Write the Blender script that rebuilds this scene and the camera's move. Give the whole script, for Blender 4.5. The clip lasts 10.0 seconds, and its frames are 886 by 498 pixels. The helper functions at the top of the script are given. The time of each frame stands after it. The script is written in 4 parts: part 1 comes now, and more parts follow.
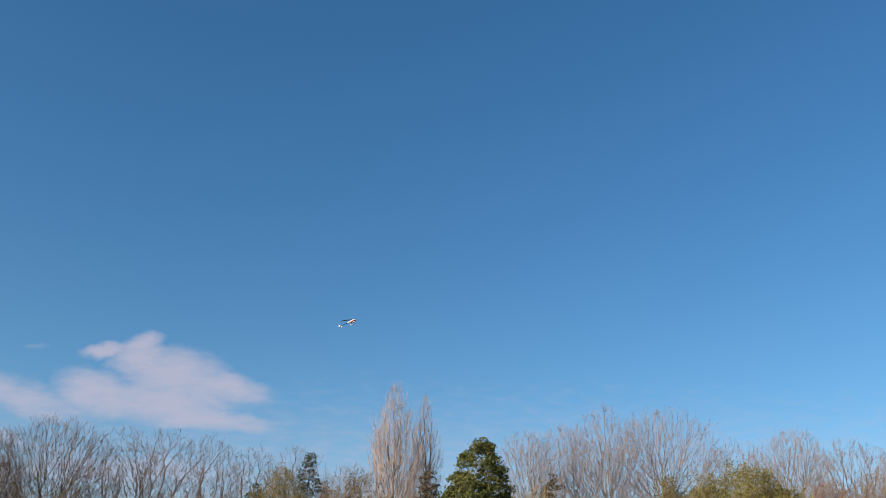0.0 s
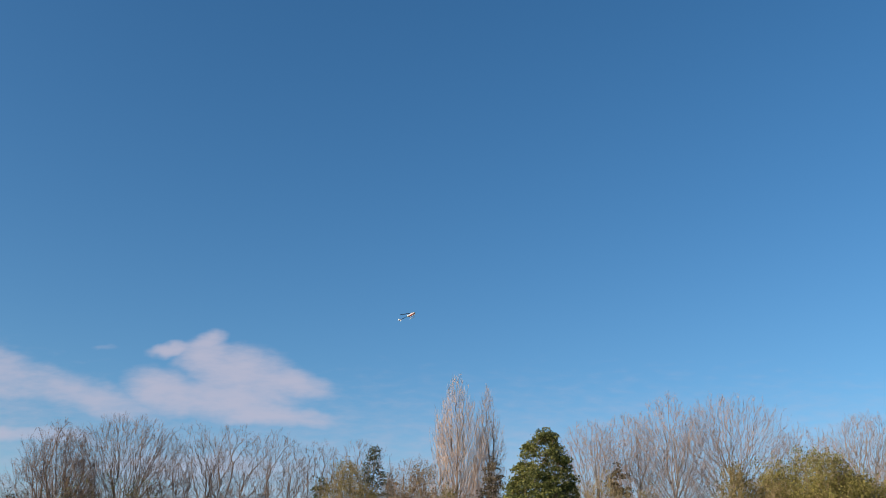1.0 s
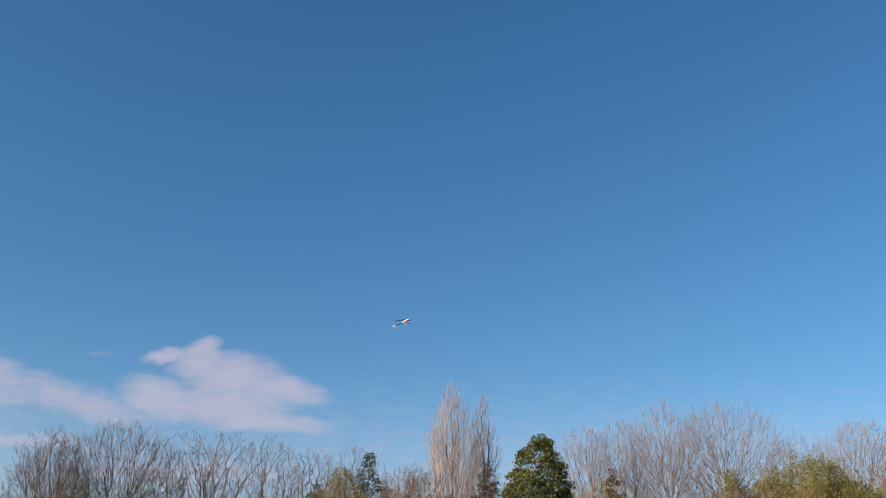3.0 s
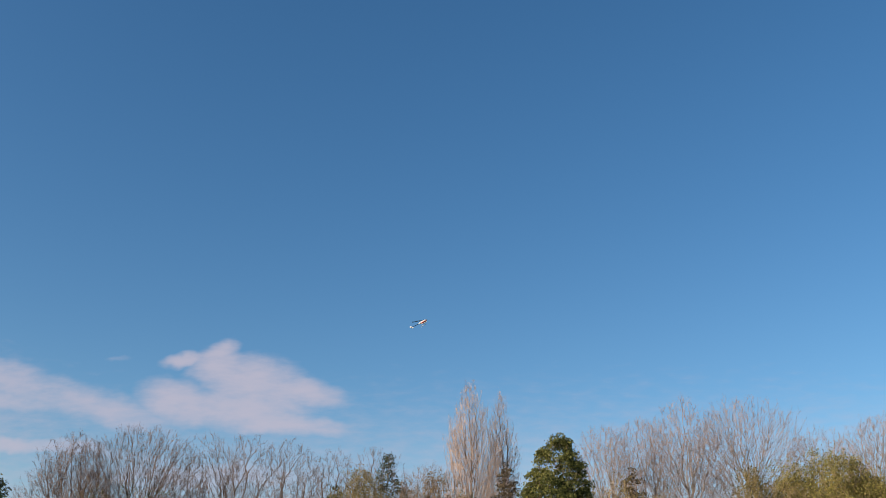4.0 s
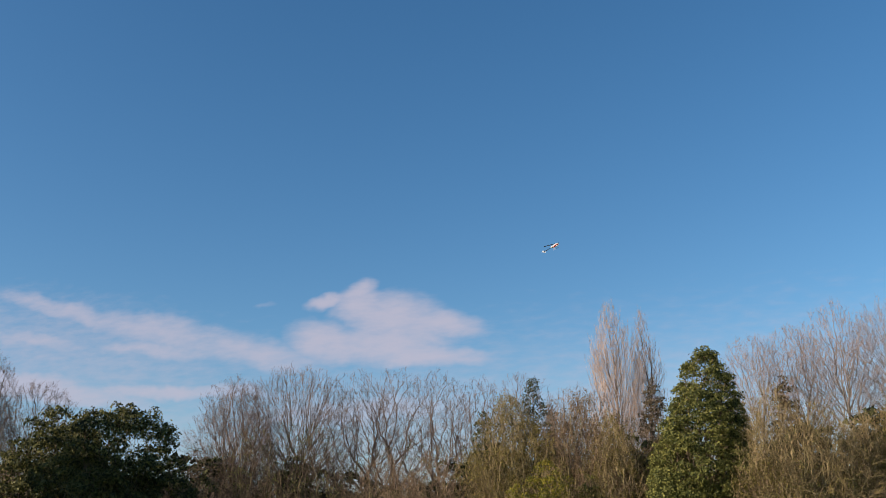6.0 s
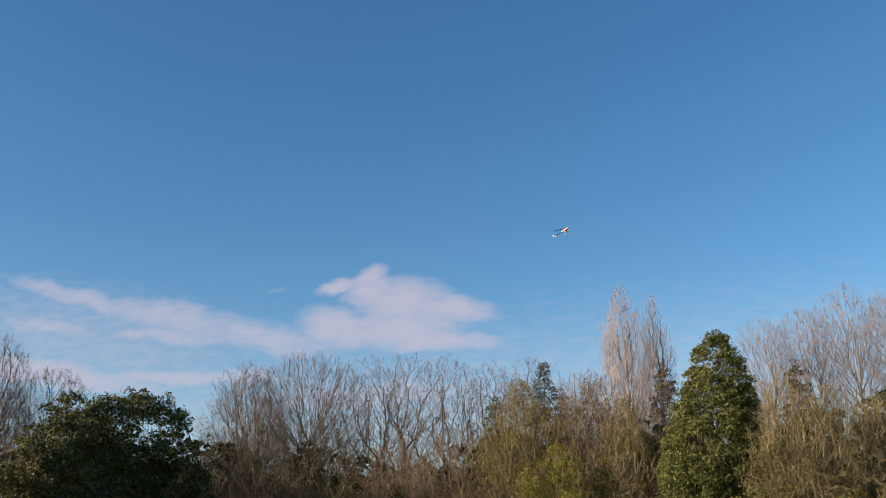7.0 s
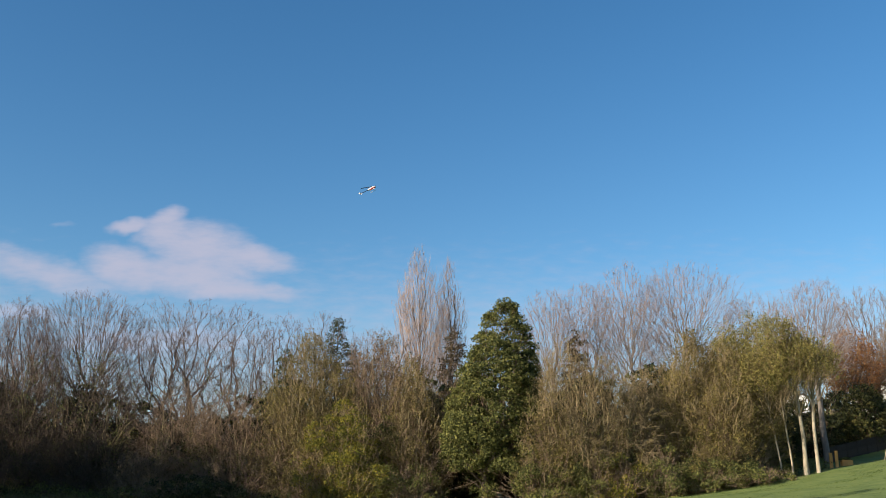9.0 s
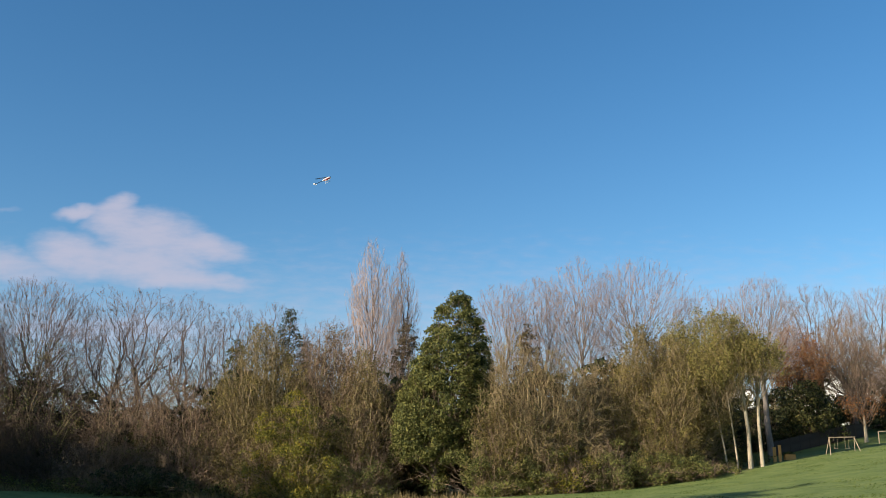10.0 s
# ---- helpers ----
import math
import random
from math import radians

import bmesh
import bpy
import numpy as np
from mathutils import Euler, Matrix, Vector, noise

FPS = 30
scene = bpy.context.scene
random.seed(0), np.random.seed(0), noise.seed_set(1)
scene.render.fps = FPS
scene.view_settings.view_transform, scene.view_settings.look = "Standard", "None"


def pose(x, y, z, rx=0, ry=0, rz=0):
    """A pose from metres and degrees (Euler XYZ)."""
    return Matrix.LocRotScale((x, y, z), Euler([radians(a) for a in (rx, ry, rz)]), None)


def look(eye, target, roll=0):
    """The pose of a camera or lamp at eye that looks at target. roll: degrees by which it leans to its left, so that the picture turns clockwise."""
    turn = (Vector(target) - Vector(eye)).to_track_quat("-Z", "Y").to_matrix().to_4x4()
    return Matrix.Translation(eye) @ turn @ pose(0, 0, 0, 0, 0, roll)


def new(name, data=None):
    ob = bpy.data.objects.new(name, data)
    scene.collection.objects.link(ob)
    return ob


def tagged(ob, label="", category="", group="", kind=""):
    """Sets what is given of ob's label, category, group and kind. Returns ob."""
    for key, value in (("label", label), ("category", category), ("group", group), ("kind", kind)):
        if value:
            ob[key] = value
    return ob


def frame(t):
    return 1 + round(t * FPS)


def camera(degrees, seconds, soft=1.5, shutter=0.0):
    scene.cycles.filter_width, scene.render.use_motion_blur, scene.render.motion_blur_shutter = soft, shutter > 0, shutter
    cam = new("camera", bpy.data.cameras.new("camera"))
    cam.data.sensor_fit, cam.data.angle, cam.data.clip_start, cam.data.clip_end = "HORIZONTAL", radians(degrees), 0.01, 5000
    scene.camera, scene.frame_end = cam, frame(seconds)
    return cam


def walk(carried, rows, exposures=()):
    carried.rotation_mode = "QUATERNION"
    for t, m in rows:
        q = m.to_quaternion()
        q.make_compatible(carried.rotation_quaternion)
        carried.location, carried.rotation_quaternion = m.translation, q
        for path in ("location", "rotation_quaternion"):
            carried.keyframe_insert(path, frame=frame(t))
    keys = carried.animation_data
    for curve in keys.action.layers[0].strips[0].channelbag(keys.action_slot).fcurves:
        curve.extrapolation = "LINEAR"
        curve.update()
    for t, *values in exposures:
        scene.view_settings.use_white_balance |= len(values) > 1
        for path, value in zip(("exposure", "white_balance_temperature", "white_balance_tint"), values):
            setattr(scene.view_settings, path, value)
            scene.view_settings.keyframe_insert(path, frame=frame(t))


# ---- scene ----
cam = camera(50.0, 10.0, soft=0.9)

# the camera stands still on the field and only turns: seconds, yaw, pitch, roll
EYE = (0.0, 0.0, 1.7)
TURNS = [
    (0, 1.71, 22.32, 1.53),
    (0.5, 4.28, 21.75, 1.38),
    (1, 5.39, 21.75, 1.14),
    (1.5, 5.25, 21.98, 1.23),
    (2, 5.15, 22.25, 1.44),
    (2.5, 5.00, 22.14, 1.12),
    (4, 6.10, 22.15, 0.56),
    (4.5, 8.25, 20.38, -0.08),
    (5, 10.44, 19.28, -1.06),
    (5.5, 12.70, 18.73, -1.50),
    (6.8, 15.39, 16.90, -1.93),
    (7, 15.07, 16.98, -1.81),
    (7.5, 10.99, 16.74, -1.73),
    (8, 7.79, 15.67, -1.26),
    (8.5, 4.99, 14.71, -0.63),
    (9, 2.85, 14.12, -0.24),
    (9.5, 0.83, 13.71, -0.01),
    (10, -0.00, 13.67, 0.00),
]
walk(cam, [(t, Matrix.Translation(EYE) @ pose(0, 0, 0, 90 + p, 0, y) @ pose(0, 0, 0, 0, 0, r)) for t, y, p, r in TURNS],
     exposures=[(0.0, 0.79, 6600, 6), (2.5, 0.79, 6620, 6.5), (4.5, 0.80, 7050, 9.5), (5.5, 0.80, 6930, 8.8), (7.0, 0.88, 6850, 7.5), (8.0, 0.88, 6600, 6), (10.0, 0.90, 6600, 6)])

# ---- world and sun ----
SUN_ELEVATION, SUN_BEARING = 21.0, 236.0      # bearing: degrees clockwise from straight ahead

world = bpy.data.worlds.new("sky")
scene.world = world
world.use_nodes = True
wn, wl = world.node_tree.nodes, world.node_tree.links
wn.clear()


sky = wn.new("ShaderNodeTexSky")
sky.sky_type = "NISHITA"
sky.sun_disc = False
sky.sun_elevation = radians(SUN_ELEVATION)
sky.sun_rotation = radians(SUN_BEARING)
sky.altitude = 100
sky.air_density = 1.0
sky.dust_density = 0.8
sky.ozone_density = 3.0


def wmath(op, a, b=None, c=None, clamp=False):
    n = wn.new("ShaderNodeMath")
    n.operation, n.use_clamp = op, clamp
    for i, v in enumerate((a, b, c)):
        if v is None:
            continue
        if isinstance(v, (int, float)):
            n.inputs[i].default_value = v
        else:
            wl.new(v, n.inputs[i])
    return n.outputs[0]


# clouds low over the wood, in tangents of the bearing (u) and of the height (v)
coord = wn.new("ShaderNodeTexCoord")
split = wn.new("ShaderNodeSeparateXYZ")
wl.new(coord.outputs["Generated"], split.inputs[0])
ahead = wmath("MAXIMUM", split.outputs[1], 0.05)
u0 = wmath("DIVIDE", split.outputs[0], ahead)
v0 = wmath("DIVIDE", split.outputs[2], ahead)
flat = wn.new("ShaderNodeCombineXYZ")
wl.new(u0, flat.inputs[0])
wl.new(v0, flat.inputs[1])


def cloud_noise(scale, detail, stretch):
    m = wn.new("ShaderNodeMapping")
    m.inputs["Scale"].default_value = (1.0, stretch, 1.0)
    m.inputs["Rotation"].default_value = (0, 0, radians(12))
    wl.new(flat.outputs[0], m.inputs["Vector"])
    n = wn.new("ShaderNodeTexNoise")
    n.inputs["Scale"].default_value, n.inputs["Detail"].default_value = scale, detail
    n.inputs["Roughness"].default_value = 0.55
    wl.new(m.outputs[0], n.inputs["Vector"])
    return n.outputs["Fac"]


warp = wmath("SUBTRACT", cloud_noise(14, 3, 1.4), 0.5)
fine = wmath("SUBTRACT", cloud_noise(38, 7, 3.2), 0.5)
u1 = wmath("ADD", u0, wmath("MULTIPLY", warp, 0.035))
v1 = wmath("ADD", v0, wmath("MULTIPLY", wmath("SUBTRACT", cloud_noise(17, 3, 1.0), 0.5), 0.028))


def puff(u, v, a, b, tilt=0.0, strength=1.0):
    """A soft ellipse of cloud: 1 at its middle, 0 at its rim."""
    c, s = math.cos(radians(tilt)), math.sin(radians(tilt))
    du, dv = wmath("SUBTRACT", u1, u), wmath("SUBTRACT", v1, v)
    p = wmath("DIVIDE", wmath("ADD", wmath("MULTIPLY", du, c), wmath("MULTIPLY", dv, s)), a)
    q = wmath("DIVIDE", wmath("SUBTRACT", wmath("MULTIPLY", dv, c), wmath("MULTIPLY", du, s)), b)
    r = wmath("ADD", wmath("MULTIPLY", p, p), wmath("MULTIPLY", q, q))
    return wmath("MAXIMUM", wmath("SUBTRACT", strength, r), -1.5)


def gather(puffs):
    out = puffs[0]
    for p in puffs[1:]:
        out = wmath("SMOOTH_MAX", out, p, 0.3)
    return out


heap = gather([puff(-0.355, 0.293, 0.023, 0.013, 25), puff(-0.395, 0.284, 0.030, 0.008, 5), puff(-0.355, 0.275, 0.034, 0.022),
               puff(-0.318, 0.258, 0.062, 0.030, -8), puff(-0.262, 0.245, 0.055, 0.016, -8), puff(-0.33, 0.228, 0.088, 0.026),
               puff(-0.285, 0.210, 0.088, 0.014, -4), puff(-0.40, 0.235, 0.05, 0.026, -15)])
streak = gather([puff(-0.49, 0.232, 0.10, 0.020, -14), puff(-0.62, 0.268, 0.12, 0.020, -16), puff(-0.74, 0.305, 0.12, 0.012, -17),
                 puff(-0.79, 0.272, 0.08, 0.010, -14), puff(-0.80, 0.216, 0.16, 0.016, -12, 1.5), puff(-0.60, 0.193, 0.14, 0.009, -4, 1.2),
                 puff(-0.478, 0.287, 0.022, 0.005, 0, -0.2), puff(-0.62, 0.245, 0.09, 0.010, -8), puff(-0.74, 0.25, 0.34, 0.09, -12, 0.3), puff(-0.36, 0.155, 0.17, 0.022, 0, 0.8), puff(-1.05, 0.30, 0.2, 0.05, -12), puff(0.0, 0.06, 3.0, 0.20, 0, 0.35)])
dense = wmath("MULTIPLY_ADD", fine, 1.1, heap)
thin = wmath("MULTIPLY_ADD", fine, 1.4, streak)


def rise(x, lo, hi, top):
    n = wn.new("ShaderNodeMapRange")
    n.interpolation_type = "SMOOTHSTEP"
    n.inputs["From Min"].default_value, n.inputs["From Max"].default_value, n.inputs["To Max"].default_value = lo, hi, top
    wl.new(x, n.inputs["Value"])
    return n.outputs[0]


veil = wmath("MAXIMUM", rise(dense, -0.6, 1.2, 0.82), rise(thin, -0.75, 1.5, 0.76))
background, whole = wn.new("ShaderNodeBackground"), wn.new("ShaderNodeOutputWorld")
tint = wn.new("ShaderNodeMix")
tint.data_type = "RGBA"
wl.new(veil, tint.inputs["Factor"])
deep = wn.new("ShaderNodeHueSaturation")
deep.inputs["Saturation"].default_value = 1.24
wl.new(sky.outputs[0], deep.inputs["Color"])
wl.new(deep.outputs[0], tint.inputs["A"])
tint.inputs["B"].default_value = (3.52, 3.38, 4.30, 1.0)
wl.new(tint.outputs["Result"], background.inputs["Color"])
background.inputs["Strength"].default_value = 0.085
wl.new(background.outputs[0], whole.inputs[0])

sun = bpy.data.lights.new("sun", "SUN")
sun.energy, sun.angle, sun.color = 5.0, radians(0.53), (1.0, 0.87, 0.71)
e, b = radians(SUN_ELEVATION), radians(SUN_BEARING)
to_sun = Vector((math.sin(b) * math.cos(e), math.cos(b) * math.cos(e), math.sin(e)))
new("sun", sun).matrix_world = look((0, 0, 60), Vector((0, 0, 60)) - to_sun)


# ---- materials ----
def surface(name, colours, scale=6.0, rough=0.85, bump=0.3, island=0.0, translucent=0.0, detail=6, stretch=(1, 1, 1), metal=0.0, gloss=0.3):
    """A procedural material: noise at two scales mixes the given colours; island varies each loose piece."""
    m = bpy.data.materials.new(name)
    m.use_nodes = True
    t = m.node_tree
    n, l = t.nodes, t.links
    n.clear()
    out, bsdf = n.new("ShaderNodeOutputMaterial"), n.new("ShaderNodeBsdfPrincipled")
    tc, mp = n.new("ShaderNodeTexCoord"), n.new("ShaderNodeMapping")
    mp.inputs["Scale"].default_value = stretch
    l.new(tc.outputs["Object"], mp.inputs["Vector"])
    big, small = n.new("ShaderNodeTexNoise"), n.new("ShaderNodeTexNoise")
    big.inputs["Scale"].default_value, small.inputs["Scale"].default_value = scale * 0.13, scale
    big.inputs["Detail"].default_value, small.inputs["Detail"].default_value = 3, detail
    for k in (big, small):
        l.new(mp.outputs[0], k.inputs["Vector"])
    ramp = n.new("ShaderNodeValToRGB")
    while len(ramp.color_ramp.elements) < len(colours):
        ramp.color_ramp.elements.new(0.5)
    for i, c in enumerate(colours):
        el = ramp.color_ramp.elements[i]
        el.position, el.color = 0.28 + 0.44 * i / max(1, len(colours) - 1), (*c, 1)
    mix = n.new("ShaderNodeMath")
    mix.operation = "MULTIPLY_ADD"
    l.new(small.outputs["Fac"], mix.inputs[0])
    mix.inputs[1].default_value = 0.5
    half = n.new("ShaderNodeMath")
    half.operation = "MULTIPLY"
    l.new(big.outputs["Fac"], half.inputs[0])
    half.inputs[1].default_value = 0.5
    l.new(half.outputs[0], mix.inputs[2])
    fac = mix.outputs[0]
    if island:
        geo, add = n.new("ShaderNodeNewGeometry"), n.new("ShaderNodeMath")
        add.operation = "MULTIPLY_ADD"
        l.new(geo.outputs["Random Per Island"], add.inputs[0])
        add.inputs[1].default_value = island
        sub = n.new("ShaderNodeMath")
        sub.operation = "SUBTRACT"
        l.new(fac, sub.inputs[0])
        sub.inputs[1].default_value = island / 2
        l.new(sub.outputs[0], add.inputs[2])
        fac = add.outputs[0]
    l.new(fac, ramp.inputs[0])
    l.new(ramp.outputs[0], bsdf.inputs["Base Color"])
    bsdf.inputs["Roughness"].default_value = rough
    bsdf.inputs["Metallic"].default_value = metal
    bsdf.inputs["Specular IOR Level"].default_value = gloss
    if bump:
        bp = n.new("ShaderNodeBump")
        bp.inputs["Strength"].default_value = bump
        bp.inputs["Distance"].default_value = 0.05
        l.new(small.outputs["Fac"], bp.inputs["Height"])
        l.new(bp.outputs[0], bsdf.inputs["Normal"])
    if translucent:
        tr, mx = n.new("ShaderNodeBsdfTranslucent"), n.new("ShaderNodeMixShader")
        l.new(ramp.outputs[0], tr.inputs["Color"])
        mx.inputs[0].default_value = translucent
        l.new(bsdf.outputs[0], mx.inputs[1])
        l.new(tr.outputs[0], mx.inputs[2])
        l.new(mx.outputs[0], out.inputs[0])
    else:
        l.new(bsdf.outputs[0], out.inputs[0])
    return m


def leafage(name, colours, translucent=0.25):
    return surface(name, colours, scale=1.6, rough=0.65, bump=0.0, island=0.55, translucent=translucent, detail=2, gloss=0.18)


BARK = surface("grey_brown_bark", [(0.052, 0.039, 0.032), (0.119, 0.088, 0.072), (0.197, 0.148, 0.122)], 5, bump=0.6, stretch=(1, 1, 0.3))
PALE_BARK = surface("pale_lit_bark", [(0.17, 0.14, 0.10), (0.32, 0.27, 0.195), (0.45, 0.385, 0.295)], 5, bump=0.5, stretch=(1, 1, 0.3))
MOSSY_BARK = surface("mossy_bark", [(0.084, 0.068, 0.037), (0.184, 0.148, 0.079), (0.272, 0.220, 0.125)], 5, bump=0.6, stretch=(1, 1, 0.4))
TWIG_GREY = surface("grey_twigs", [(0.089, 0.066, 0.062), (0.157, 0.118, 0.111), (0.227, 0.175, 0.163)], 2, bump=0, island=0.3)
PALE_GREY_BARK = surface("pale_grey_bark", [(0.108, 0.090, 0.079), (0.198, 0.168, 0.149), (0.279, 0.239, 0.211)], 5, bump=0.5, stretch=(1, 1, 0.3))
TWIG_PALE = surface("pale_pinkish_twigs", [(0.140, 0.110, 0.105), (0.226, 0.176, 0.168), (0.303, 0.241, 0.228)], 2, bump=0, island=0.3)
TWIG_TAN = surface("tan_twigs", [(0.223, 0.162, 0.134), (0.339, 0.250, 0.212), (0.428, 0.329, 0.285)], 2, bump=0, island=0.3)
TWIG_OLIVE = surface("olive_twigs", [(0.115, 0.086, 0.046), (0.200, 0.149, 0.082), (0.284, 0.214, 0.121)], 2, bump=0, island=0.3)
TWIG_BROWN = surface("brown_twigs", [(0.094, 0.064, 0.046), (0.185, 0.128, 0.089), (0.264, 0.183, 0.130)], 2, bump=0, island=0.3)
LEAF_IVY = leafage("ivy_leaf", [(0.030, 0.038, 0.013), (0.098, 0.105, 0.029), (0.197, 0.186, 0.056)])
LEAF_HOLLY = leafage("dark_glossy_leaf", [(0.014, 0.018, 0.008), (0.032, 0.038, 0.014), (0.076, 0.075, 0.026)], 0.15)
LEAF_OAK = leafage("evergreen_oak_leaf", [(0.022, 0.026, 0.010), (0.059, 0.063, 0.020), (0.146, 0.132, 0.042)], 0.15)
LEAF_OLIVE = leafage("olive_leaf", [(0.069, 0.058, 0.018), (0.150, 0.122, 0.038), (0.229, 0.179, 0.060)], 0.3)
LEAF_ASH = leafage("ash_leaf", [(0.088, 0.081, 0.024), (0.189, 0.166, 0.050), (0.291, 0.240, 0.082)], 0.3)
LEAF_YELLOW = leafage("yellow_leaf", [(0.050, 0.060, 0.012), (0.145, 0.142, 0.024), (0.280, 0.226, 0.034)], 0.35)
LEAF_RUSSET = leafage("russet_leaf", [(0.11, 0.045, 0.02), (0.24, 0.10, 0.035), (0.34, 0.17, 0.06)], 0.3)
LEAF_BROWN = leafage("withered_leaf", [(0.066, 0.048, 0.027), (0.145, 0.103, 0.056), (0.220, 0.154, 0.086)], 0.2)
# withered leaf and brown twig with the left-hand understorey's shade put into the colour
LEAF_SHADED = leafage("shaded_withered_leaf", [(0.035, 0.026, 0.017), (0.073, 0.052, 0.033), (0.114, 0.082, 0.052)], 0.15)
TWIG_SHADED = surface("shaded_brown_twigs", [(0.046, 0.032, 0.025), (0.090, 0.064, 0.048), (0.138, 0.098, 0.073)], 2, bump=0, island=0.3)
LEAF_CONIFER = leafage("conifer_needle", [(0.02, 0.028, 0.014), (0.045, 0.05, 0.022), (0.08, 0.075, 0.035)], 0.1)
LEAF_BROWN_CONIFER = leafage("bronzed_needle", [(0.042, 0.032, 0.020), (0.085, 0.062, 0.036), (0.125, 0.092, 0.055)], 0.1)
GRASS = surface("mown_grass", [(0.052, 0.080, 0.015), (0.110, 0.148, 0.033), (0.175, 0.196, 0.057)], 4.0, rough=0.9, bump=1.0, detail=9)
BLADES = leafage("grass_blade", [(0.040, 0.068, 0.014), (0.085, 0.120, 0.028), (0.14, 0.165, 0.048)], 0.3)
DRY = leafage("dry_grass", [(0.09, 0.07, 0.03), (0.17, 0.125, 0.06), (0.25, 0.19, 0.095)], 0.25)


# ---- building helpers ----
GROUND_X = [-120, -80, -43, -26, -10, 6, 15, 23, 31, 39, 51, 80, 140]
GROUND_Z = [3.5, 2.2, 1.0, 0.1, -0.35, 0.3, 0.75, 1.7, 3.1, 4.3, 5.9, 8.2, 11.0]


def ground_height(x, y):
    """The field dips in the middle and climbs to the right-hand houses."""
    x, y = np.asarray(x, float), np.asarray(y, float)
    side = sum(np.interp(x + k, GROUND_X, GROUND_Z) for k in (-5, -2.5, 0, 2.5, 5)) / 5
    return side * np.clip(y / 95, 0, 1) + np.clip(y - 112, 0, 150) * 0.09


def mesh_part(name, verts, faces, material, parent=None, label="", smooth=False):
    me = bpy.data.meshes.new(name)
    verts, faces = np.asarray(verts, np.float32), np.asarray(faces, np.int32)
    k = faces.shape[1]
    me.vertices.add(len(verts))
    me.vertices.foreach_set("co", verts.ravel())
    me.loops.add(faces.size)
    me.loops.foreach_set("vertex_index", faces.ravel())
    me.polygons.add(len(faces))
    me.polygons.foreach_set("loop_start", np.arange(0, faces.size, k, dtype=np.int32))
    me.update(calc_edges=True)
    if smooth:
        me.polygons.foreach_set("use_smooth", np.ones(len(faces), bool))
    me.materials.append(material)
    ob = new(name, me)
    if parent is not None:
        ob.parent = parent
    return tagged(ob, label)


def part(name, bm, material, parent, label=""):
    me = bpy.data.meshes.new(name)
    bm.to_mesh(me)
    bm.free()
    me.materials.append(material)
    ob = new(name, me)
    ob.parent = parent
    return tagged(ob, label)


def thing(name, x, y, label, category, group="", turn=0.0, z=None):
    ob = new(name)
    ob.empty_display_size = 0.3
    ob.matrix_world = pose(x, y, float(ground_height(x, y)) if z is None else z, 0, 0, turn)
    return tagged(ob, label, category, group)


def norm(a):
    return a / np.maximum(np.linalg.norm(a, axis=-1, keepdims=True), 1e-6)


def tubes(p0, p1, r0, r1, sides=3):
    """Tapered prisms along segments: vertices and quads."""
    d = norm(p1 - p0)
    ref = np.where(np.abs(d[:, 2:3]) > 0.9, [[1.0, 0, 0]], [[0, 0, 1.0]])
    a = norm(np.cross(d, ref))
    b = np.cross(d, a)
    ang = np.arange(sides) * 2 * np.pi / sides
    ring = np.cos(ang)[None, :, None] * a[:, None] + np.sin(ang)[None, :, None] * b[:, None]
    low, top = p0[:, None] + ring * r0[:, None, None], p1[:, None] + ring * r1[:, None, None]
    verts = np.concatenate([low, top], 1).reshape(-1, 3)
    base = (np.arange(len(p0)) * 2 * sides)[:, None]
    i = np.arange(sides)
    quad = np.stack([i, (i + 1) % sides, (i + 1) % sides + sides, i + sides], 1)
    faces = (base[:, :, None] + quad[None]).reshape(-1, 4)
    return verts, faces


def ribbons(rng, p0, p1, r0, r1):
    """Thin twigs, too fine to show their roundness: one tapering sliver a piece."""
    side = norm(np.cross(p1 - p0, rng.normal(size=p0.shape))) * (r0 * 0.75 + r1 * 0.75)[:, None]
    verts = np.stack([p0 - side, p0 + side, p1 + (p1 - p0) * 0.15], 1).reshape(-1, 3)
    return verts, np.arange(len(p0) * 3).reshape(-1, 3)


def leaf_quads(rng, at, size, outward=None, flat=0.0):
    """A small pointed blade at each point, turned every way."""
    n = len(at)
    nrm = rng.normal(size=(n, 3))
    if outward is not None:
        nrm = norm(nrm) + outward
    nrm[:, 2] += flat
    nrm = norm(nrm)
    t = norm(np.cross(nrm, rng.normal(size=(n, 3))))
    b = np.cross(nrm, t)
    s = (size * rng.uniform(0.55, 1.35, n))[:, None]
    verts = np.stack([at - t * s, at + t * s * 0.7 + b * s * 0.74, at + t * s * 0.7 - b * s * 0.74], 1).reshape(-1, 3)
    return verts, np.arange(n * 3).reshape(n, 3)


PROFILES = {
    "round": lambda t: np.sqrt(np.clip(1 - (np.abs(t - 0.48) / 0.53) ** 2.3, 0, 1)),
    "dome": lambda t: np.sqrt(np.clip(1 - t ** 2.4, 0, 1)) * (0.75 + 0.25 * np.minimum(1, t * 3)),
    "flame": lambda t: np.minimum(1, 0.45 + 1.6 * t) * np.clip(1 - t ** 6, 0.02, 1) ** 0.7,
    "spire": lambda t: np.clip(1 - t, 0, 1) ** 0.52 * np.minimum(1, 0.8 + t),
    "cone": lambda t: np.clip(1 - t, 0, 1) ** 0.6 + 0.01,
}


